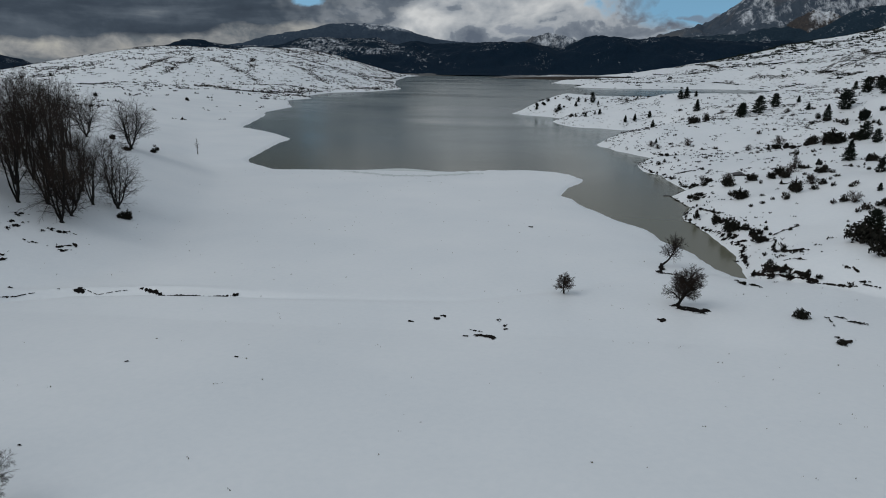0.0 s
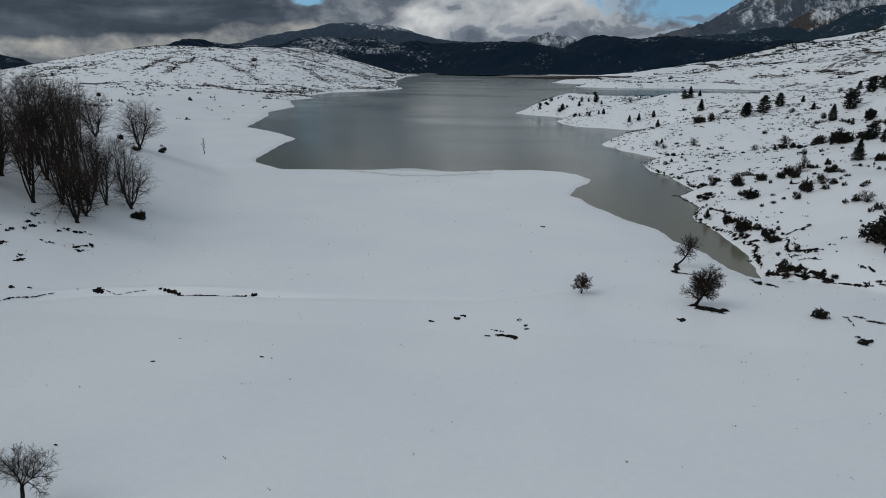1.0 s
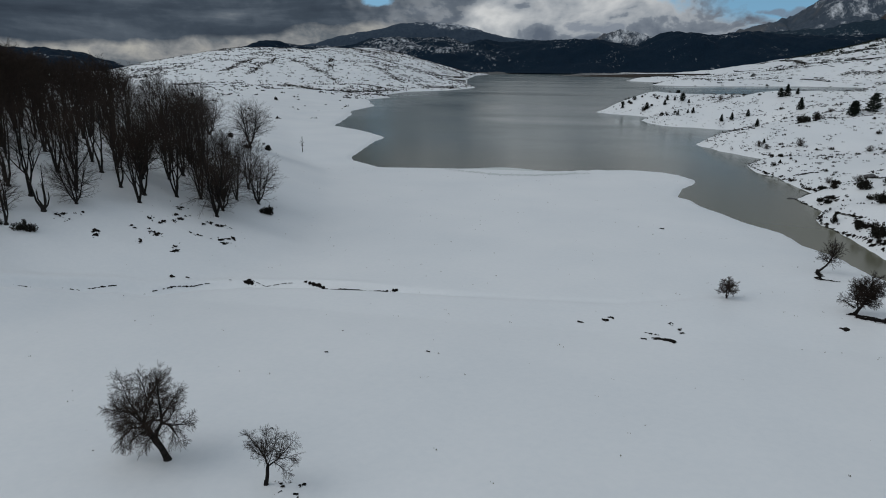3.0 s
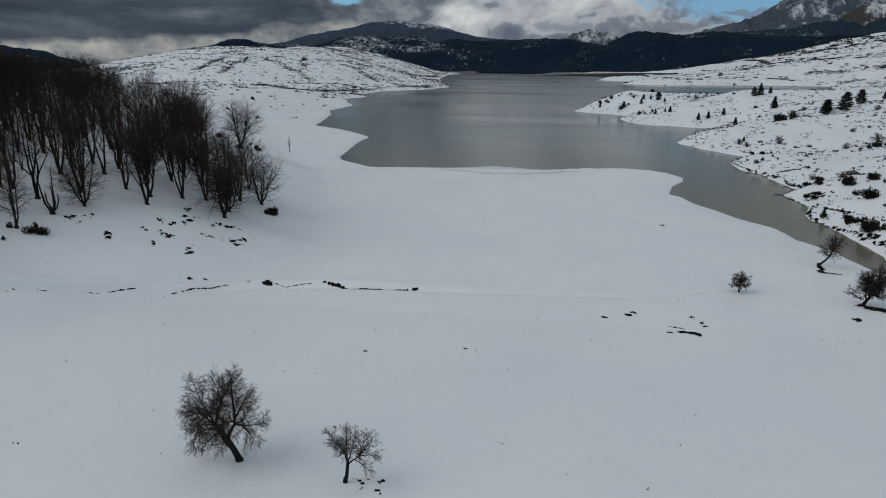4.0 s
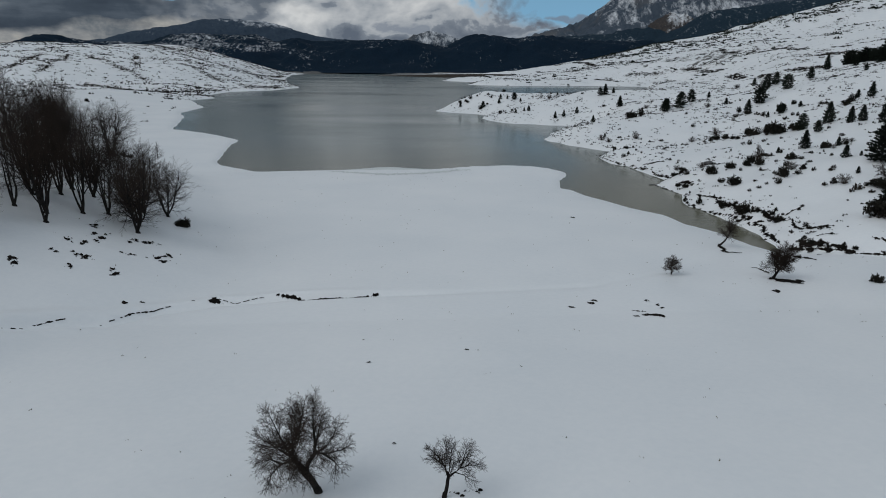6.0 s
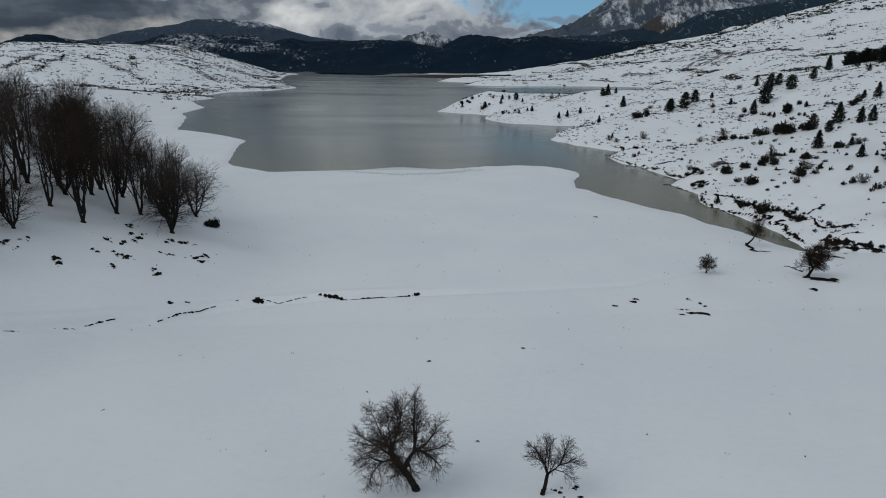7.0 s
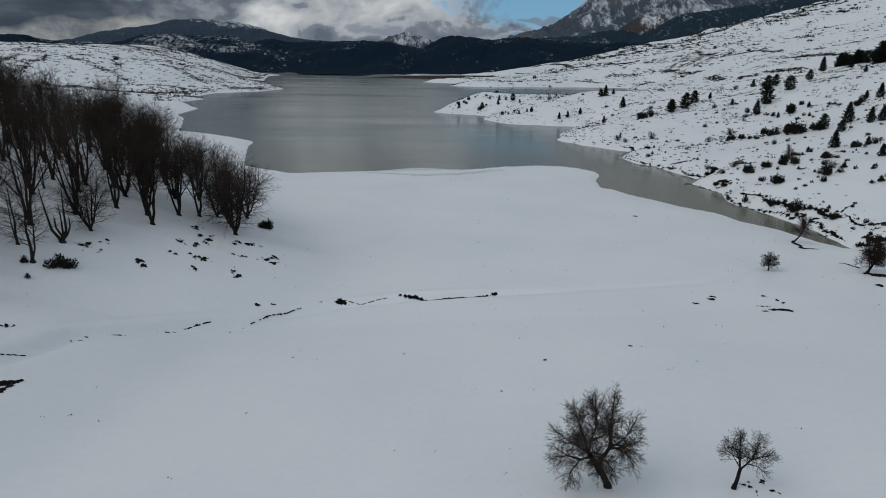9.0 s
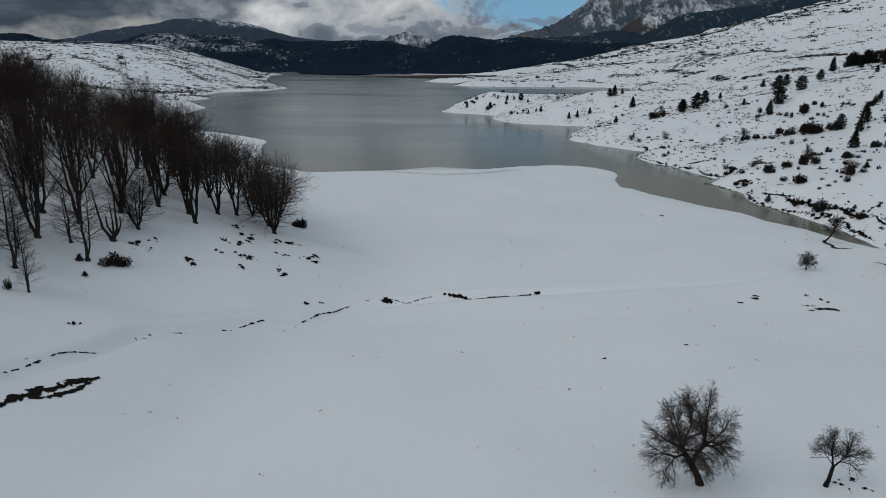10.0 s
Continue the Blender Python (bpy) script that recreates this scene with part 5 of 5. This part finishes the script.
# ---- brook, thawed patches, stones, ice ----
def bared(name, label, line, width, seed, cell=0.1, fill=0.0, lift=0.08, mat=None, category="bare ground"):
    """Dark wet ground along a line, ragged and broken, where the snow has gone: a fine mesh whose outline follows noise."""
    rng = random.Random(seed)
    line = [Vector(p) for p in line]
    ways = [(b - a) for a, b in zip(line[:-1], line[1:])]
    total = sum(w.length for w in ways)
    long, half = int(total / cell) + 5, int(width / cell) + 3
    off = rng.uniform(0, 500)
    s, w = np.meshgrid((np.arange(long) - 2) * cell, (np.arange(2 * half + 1) - half) * cell, indexing="ij")
    marks = np.cumsum([0.0] + [v.length for v in ways])
    cx, cy = np.interp(s, marks, [p.x for p in line]), np.interp(s, marks, [p.y for p in line])
    which = np.clip(np.searchsorted(marks, s, "right") - 1, 0, len(ways) - 1)
    nx, ny = np.array([-v.y / v.length for v in ways])[which], np.array([v.x / v.length for v in ways])[which]
    sway = 0.35 * width * grain(s / (1.2 + width) + off, s * 0 + 3.3, 2)
    jx, jy = cell * 0.32 * grain(s * 9.1 + off, w * 8.7, 3), cell * 0.32 * grain(s * 8.3, w * 9.9 + off, 4)
    over = np.clip(-s, 0, None) + np.clip(s - total, 0, None)
    ux, uy = np.array([v.x / v.length for v in ways])[which], np.array([v.y / v.length for v in ways])[which]
    x, y = cx + nx * (w + sway) + jx, cy + ny * (w + sway) + jy
    x, y = x + ux * np.where(s < 0, -over, over), y + uy * np.where(s < 0, -over, over)
    # how much is bare: most along the middle, thinning to the ends, broken by noise of two sizes
    ends = np.clip(np.minimum(s + 0.1, total - s + 0.1) / (0.35 * total + 0.01), 0, 1) ** 0.5
    bare = 1 - np.abs(w) / (0.5 * width) + 0.95 * grain(s / (0.22 + 0.28 * width) + off, w / (0.3 + 0.35 * width), 7) + 0.6 * grain(s / 0.17 + off, w / 0.24, 8) - 0.9 * (1 - ends) + fill - 0.25
    z = terrain(x.ravel(), y.ravel()).reshape(x.shape) + 0.02 + lift * np.clip(bare, 0, 1) * (1 + 0.6 * grain(s * 5 + off, w * 5, 9)) - 0.10 * (bare < 0)
    x0, y0 = line[0].x, line[0].y
    base = height(x0, y0)
    keep = (bare[:-1, :-1] > 0) & (bare[1:, 1:] > -0.1) & (bare[1:, :-1] > -0.1)
    cols = x.shape[1]
    # the separate pieces, each grown from a first cell to its neighbours
    left, pieces = set(zip(*(v.tolist() for v in np.nonzero(keep)))), []
    while left:
        stack, piece = [left.pop()], []
        while stack:
            a, c = stack.pop()
            piece.append((a, c))
            for near in [(a + p, c + q) for p in (-1, 0, 1) for q in (-1, 0, 1)]:
                if near in left:
                    left.remove(near)
                    stack.append(near)
        pieces.append(sorted(piece))
    pieces = sorted((p for p in pieces if len(p) > 3), key=len, reverse=True)[:9]
    if not pieces:
        return None
    meshes = []
    for piece in pieces:
        number, verts, faces = {}, [], []
        for a, c in piece:
            face = []
            for p, q in ((a, c), (a + 1, c), (a + 1, c + 1), (a, c + 1)):
                key = p * cols + q
                if key not in number:
                    number[key] = len(verts)
                    verts.append((float(x[p, q]) - x0, float(y[p, q]) - y0, float(z[p, q]) - base))
                face.append(number[key])
            faces.append(face)
        meshes.append(sheet(name, verts, faces, mat or EARTH, True))
    ob = new(name, meshes[0] if len(meshes) == 1 else None)
    ob.location = (x0, y0, base)
    if len(meshes) > 1:
        for me in meshes:
            part("bare_spot", me, ob)
    return tagged(ob, label, category)


def blot(name, label, x, y, length, width, turn, seed, cell=0.1, fill=0.1, lift=0.08):
    c, s = math.cos(radians(turn)) * length / 2, math.sin(radians(turn)) * length / 2
    return bared(name, label, [(x - c, y - s), (x, y), (x + c, y + s)], width, seed, cell, fill, lift)


# the brook: thin dark cracks in the snow, and wider bare edges
CRACK = "thin dark crack of the brook through the snow"
bared("brook_edge", CRACK, [(-72.2, 43.8), (-71.5, 45.0), (-71.0, 46.1), (-70.3, 47.6), (-69.7, 48.5), (-68.2, 50.3)], 0.08, 1, 0.04, 0.6, 0.03)
bared("brook_edge", CRACK, [(-66.8, 53.8), (-66.5, 54.3), (-65.9, 55.2)], 0.22, 11, 0.05, 0.7, 0.03)
bared("brook_edge", CRACK, [(-65.3, 55.9), (-64.4, 56.8), (-63.2, 57.9)], 0.1, 12, 0.04, 0.9, 0.02)
bared("brook_edge", CRACK, [(-61.8, 59.4), (-60.1, 60.7), (-57.4, 63.5)], 0.12, 2, 0.05, 0.5, 0.02)
bared("brook_edge", "dark wet edge of the brook in the snow", [(-54.3, 64.4), (-53.8, 64.9), (-52.0, 67.1), (-49.7, 68.9), (-48.6, 69.8)], 0.12, 3, 0.05, 0.45, 0.03)
bared("brook_edge", CRACK, [(-47.6, 70.6), (-47.0, 71.1), (-43.7, 72.1), (-41.8, 71.8), (-39.3, 72.8), (-36.3, 73.6)], 0.08, 4, 0.04, 0.25, 0.04)
bared("brook_hole", "black hole of open water in the snowed-up brook", [(-44.7, 71.5), (-44.2, 71.9), (-43.6, 71.8), (-43.1, 71.5)], 0.5, 5, 0.05, 0.4, 0.05)
bared("brook_edge", "dark earth along the open brook", [(-37.0, 73.5), (-34.5, 73.1), (-31.2, 72.0), (-27.2, 73.4), (-24.5, 74.1)], 0.27, 6, 0.05, 1.15, 0.14)
BOG = "dark reddish boggy channel with snow islands"
bared("bog_channel", BOG, [(-70.3, 39.0), (-70.0, 40.0), (-69.9, 40.8), (-69.4, 41.6), (-69.0, 42.4), (-68.3, 42.8), (-67.9, 44.0), (-67.3, 44.6), (-66.7, 45.6)], 0.46, 8, 0.06, 0.8, 0.08)
bared("bog_channel", BOG, [(-69.2, 41.3), (-68.8, 41.3), (-68.2, 42.0), (-67.6, 42.9), (-67.2, 43.7), (-66.9, 44.9)], 0.3, 9, 0.06, 0.85, 0.06)
THAW = "dark wet earth showing through the snow"
BLOTS = [(-15.9, 53.4, 0.35, 0.2, 0), (-25.3, 51.1, 0.28, 0.2, 0), (-1.3, 66.7, 0.7, 0.4, 0), (1.4, 68.2, 1.0, 0.5, 10), (2.2, 69.0, 0.7, 0.4, 0), (5.1, 63.0, 0.6, 0.4, 0), (8.6, 68.3, 0.5, 0.35, 0), (9.4, 66.7, 0.5, 0.3, 0),
         (9.4, 65.6, 0.5, 0.3, 20), (27.4, 71.2, 1.0, 0.6, -10), (-53.4, 69.1, 0.5, 0.4, 0), (-51.8, 69.7, 0.5, 0.4, 0), (-23.2, 35.6, 0.2, 0.13, 0), (14.6, 119.2, 0.9, 0.6, 0)]
for n, (x, y, length, width, turn) in enumerate(BLOTS):
    blot("thawed_patch", THAW, x, y, length * 0.8, width * 1.6, turn, 200 + n, 0.06, 0.2)
bared("thawed_patch", THAW, [(5.4, 65.1), (6.7, 64.4)], 0.35, 20, 0.07, 0.3)
bared("thawed_patch", THAW, [(5.9, 63.5), (7.2, 62.9), (8.2, 62.5)], 0.8, 21, 0.07, 0.5)
# shade under the roots drawn as dark ground, together with bare soil
bared("thawed_patch", "dark ground and painted root shade under the tree by the inlet", [(30.5, 76.9), (31.5, 75.6), (32.4, 74.9), (33.9, 75.3)], 1.2, 22, 0.09, 0.7)
bared("thawed_patch", THAW, [(30.6, 82.5), (31.6, 82.0), (31.8, 78.9)], 0.22, 23, 0.07, 0.5)
# here too root shade is drawn into the dark soil of the bank
bared("thawed_patch", "dark ground and painted root shade on the bank under the crooked tree", [(33.6, 96.4), (32.9, 94.0), (32.2, 92.2), (33.7, 91.8), (35.2, 91.4)], 0.7, 24, 0.09, 0.45)
# the black gullies that run down to the inlet: a line and its width
GULLIES_A = [([(52.7, 141.9), (53.9, 135.1)], 1.09),
             ([(53.9, 135.1), (52.5, 131.1), (53.4, 126.6), (53.4, 122.3), (55.9, 119.6)], 2.53),
             ([(55.9, 119.6), (54.4, 113.2), (56.1, 110.9)], 2.31),
             ([(56.6, 113.5), (59.3, 115.3), (61.7, 115.8)], 0.79),
             ([(56.0, 110.5), (53.7, 105.9), (53.6, 103.6)], 1.05),
             ([(52.1, 120.5), (52.4, 117.6)], 1.5),
             ([(51.9, 115.9), (52.9, 114.5)], 1.75),
             ([(54.1, 102.5), (55.0, 101.4), (56.1, 99.3)], 1.56),
             ([(52.0, 97.4), (53.1, 96.8), (54.2, 95.5)], 0.61),
             ([(50.0, 99.3), (49.9, 96.5), (50.9, 95.4), (51.9, 94.8)], 2.35),
             ([(51.9, 94.7), (52.6, 92.7), (53.2, 91.2), (53.9, 90.6)], 2.0)]
GULLIES_B = [([(48.2, 99.2), (48.7, 96.6), (49.6, 94.9)], 2.51),
             ([(50.0, 94.8), (51.2, 93.4), (53.2, 90.6)], 0.89),
             ([(53.8, 90.1), (55.7, 88.7), (57.4, 87.4)], 0.76),
             ([(44.3, 90.2), (45.3, 88.1)], 1.45),
             ([(43.4, 92.2), (43.3, 88.9)], 1.04),
             ([(58.1, 88.0), (59.0, 87.4)], 0.67),
             ([(58.0, 87.5), (59.7, 85.6)], 0.43),
             ([(46.6, 76.0), (47.4, 74.3), (46.6, 70.7)], 0.33),
             ([(48.5, 75.0), (49.4, 74.3)], 0.53),
             ([(49.2, 73.4), (50.8, 72.5)], 1.04),
             ([(45.4, 67.9), (45.2, 66.4), (46.0, 66.8)], 1.4)]
GULLIES_C = [([(48.5, 108.0), (49.0, 106.8)], 1.03),
             ([(58.9, 167.8), (63.9, 173.6), (66.4, 172.5)], 3.2),
             ([(55.7, 158.5), (57.1, 153.0)], 3.2),
             ([(67.6, 238.9), (64.5, 217.1)], 3.2),
             ([(60.8, 193.2), (63.5, 189.7), (64.9, 187.8)], 3.2),
             ([(71.6, 148.3), (72.5, 145.0)], 1.34),
             ([(57.5, 91.6), (58.0, 90.7)], 0.7),
             ([(58.4, 90.8), (58.7, 89.5)], 0.58),
             ([(68.9, 171.9), (72.5, 167.5)], 2.58)]
rng = random.Random(41)
for n, (line, width) in enumerate(GULLIES_A + GULLIES_B + GULLIES_C):
    bared("gully_bank", "black peaty bank of a small gully in the snow", line, width * 0.42, 60 + n, 0.08, 0.55 if width < 1.2 else 0.35, 0.16)
    for (ax, ay), (bx, by) in zip(line[:-1], line[1:]):
        for _ in range(int(math.hypot(bx - ax, by - ay) * 0.45 * min(width, 1.5) + 0.2)):
            k = rng.random()
            bush(shrubs[rng.choice((0, 2, 2, 2, 3))], ax + (bx - ax) * k + rng.gauss(0, 0.6), ay + (by - ay) * k + rng.gauss(0, 0.6), rng, rng.uniform(0.35, 0.75))
# undercut edge of the eastern bank
for n, (a, b) in enumerate(zip(EAST_BANK[:14], EAST_BANK[1:15])):
    a, b = Vector(a), Vector(b)
    away = Vector((b.y - a.y, a.x - b.x)).normalized()
    line = [tuple(a.lerp(b, k) + away * (0.75 + rng.gauss(0, 0.35))) for k in (0.0, 0.2, 0.4, 0.6, 0.8, 1.0)]
    bared("bank_edge", "dark wet soil at the undercut edge of the bank", line, 0.75, 90 + n, 0.12, rng.uniform(-0.1, 0.45), 0.2)
# clumps of scrub and soil on the slope below the grove: place and size
CLUMPS = [(-64.1, 88.5, 1.0), (-62.9, 85.0, 0.8), (-61.7, 82.9, 1.2), (-61.7, 85.8, 0.5), (-62.6, 81.4, 0.7), (-64.5, 80.8, 0.7), (-64.6, 76.8, 0.6), (-58.5, 86.6, 0.8), (-56.7, 87.4, 1.1), (-57.0, 81.1, 0.7), (-54.1, 82.3, 1.2), (-52.9, 82.4, 0.5),
          (-61.8, 76.9, 0.6), (-60.5, 76.7, 1.0), (-66.7, 72.4, 1.1), (-65.9, 71.2, 0.6), (-72.6, 72.5, 0.8), (-72.1, 73.1, 0.7), (-71.3, 74.5, 0.7), (-70.6, 71.9, 0.4), (-61, 73.5, 0.6), (-57.0, 75.2, 0.9), (-71.2, 53.2, 0.5)]
for n, (x, y, size) in enumerate(CLUMPS):
    for m in range(2 + int(2.5 * size)):
        k = 0.0 if m == 0 else 0.55 * size
        blot("thawed_patch", "patch of dark soil and scrub on the snowy slope", x + rng.gauss(0, k), y + rng.gauss(0, k * 1.5), size * rng.uniform(0.25, 0.65), size * rng.uniform(0.4, 1.0), rng.uniform(-60, 60), 300 + 7 * n + m, 0.05, 0.0, 0.16)
    for _ in range(int(1 + 3 * size)):
        bush(shrubs[2], x + rng.gauss(0, 0.4) * size, y + rng.gauss(0, 0.5) * size, rng, rng.uniform(0.15, 0.4) * (0.5 + 0.5 * size))


def boulder(seed, size, label):
    bm = bmesh.new()
    bmesh.ops.create_icosphere(bm, subdivisions=3, radius=1)
    for v in bm.verts:
        k = 1 + 0.22 * noise.noise(v.co * 1.3 + Vector((seed, 0, 0))) + 0.10 * noise.noise(v.co * 3.1)
        v.co = Vector((v.co.x * size[0], v.co.y * size[1], v.co.z * size[2])) * k
    me = bpy.data.meshes.new("boulder")
    bm.to_mesh(me)
    bm.free()
    me.materials.append(STONE)
    return tagged(new("boulder", me), label, "boulder")


place(boulder(3, (1.5, 1.2, 0.95), "grey boulder lying in the snow of the slope"), 71.2, 171.8, 0, 1.0, 0.1)
place(boulder(8, (1.4, 0.7, 0.5), "dark boulder at the water's edge"), 51.6, 165.4, 10, 1.0, 0.0)


def ice_shelf():
    """Thin ice along the near shore, a little above the water."""
    top, n = [], 60
    for k in range(n + 1):
        x = -62 + 92 * k / n
        shore = np.interp(x, [p[0] for p in ICE_EDGE[3:11]], [p[1] for p in ICE_EDGE[3:11]])
        out = 0.25 + 6.5 * math.exp(-((x + 22) / 10) ** 2) + 0.5 * float(grain(np.array([x / 4.0]), np.array([0.5]), 5)[0])
        top.append((x, shore - 1.5, shore + max(out, 0.12)))
    verts, faces = [], []
    for x, a, b in top:
        verts += [(x, a, LAKE_LEVEL + 0.05), (x, b, LAKE_LEVEL + 0.05), (x, b, LAKE_LEVEL - 0.06), (x, a, LAKE_LEVEL - 0.06)]
    for k in range(n):
        for e in range(4):
            faces.append((4 * k + e, 4 * k + (e + 1) % 4, 4 * k + 4 + (e + 1) % 4, 4 * k + 4 + e))
    return tagged(new("ice_shelf", sheet("ice_sheet", verts, faces, ICE, True)), "thin wet ice shelf along the snowy shore", "ice")


ice_shelf()
bared("ice_shelf", "grey wet ice showing along the edge of the snow", [(-39, 188.6), (-34.9, 185.8), (-23.1, 180.5), (-14.4, 181.6), (-4.4, 187.1), (3, 190)], 2.2, 77, 0.3, 0.8, 0.03, ICE, "ice")
# soil and dry stalks at the foot of the small tree
for n, (x, y, size) in enumerate([(-19.7, 29.5, 0.35), (-19.2, 29.75, 0.4), (-19.5, 29.25, 0.3), (-18.5, 29.5, 0.4), (-18.3, 29.7, 0.3), (-18.4, 28.7, 0.45), (-19.4, 28.7, 0.3), (-18.2, 28.4, 0.3)]):
    blot("thawed_patch", THAW, x, y, size * 0.5, size * 0.6, 40 * n, 500 + n, 0.03, 0.0, 0.04)
for x, y in ((-19.2, 29.7), (-18.4, 29.6), (-18.3, 28.6)):
    bush(shrubs[2], x, y, rng, 0.2)


def embankment():
    """The low earth bank at the far end of the lake, growing from a tip out of the water."""
    line = [Vector((-42, 2452)), Vector((60, 2350)), Vector((130, 2270)), Vector((200, 2200)), Vector((280, 2080)), Vector((360, 1960))]
    tall = [0.6, 5.0, 8.5, 11.5, 14.0, 15.0]
    side = Vector((-0.75, -0.66))
    bank = new("earth_bank")
    for name, rows, mat, label in (("bank_face", ((0.0, -0.3), (0.5, 0.45), (1.6, 0.93)), BANKSIDE, "bare brown earth face"), ("bank_crest", ((1.6, 0.93), (1.75, 1.0), (2.6, 1.0), (5.0, -0.3)), SNOW, "snow-covered crest")):
        verts, faces = [], []
        for n in range(101):
            k = n / 20
            i = min(int(k), 4)
            p, h = line[i].lerp(line[i + 1], k - i), tall[i] + (tall[i + 1] - tall[i]) * (k - i)
            wob = 1 + 0.18 * float(grain(np.array([n / 3.0]), np.array([0.5]), 12)[0])
            for out, up in rows:
                q = p - side * (out * h * 1.4 * wob)
                verts.append((q.x, q.y, LAKE_LEVEL + up * h * (1 + 0.06 * wob)))
        w = len(rows)
        for n in range(100):
            for c in range(w - 1):
                faces.append((n * w + c, (n + 1) * w + c, (n + 1) * w + c + 1, n * w + c + 1))
        part(name, sheet(name, verts, faces, mat), bank, label)
    return tagged(bank, "low bare earth bank at the far shore", "embankment")


embankment()
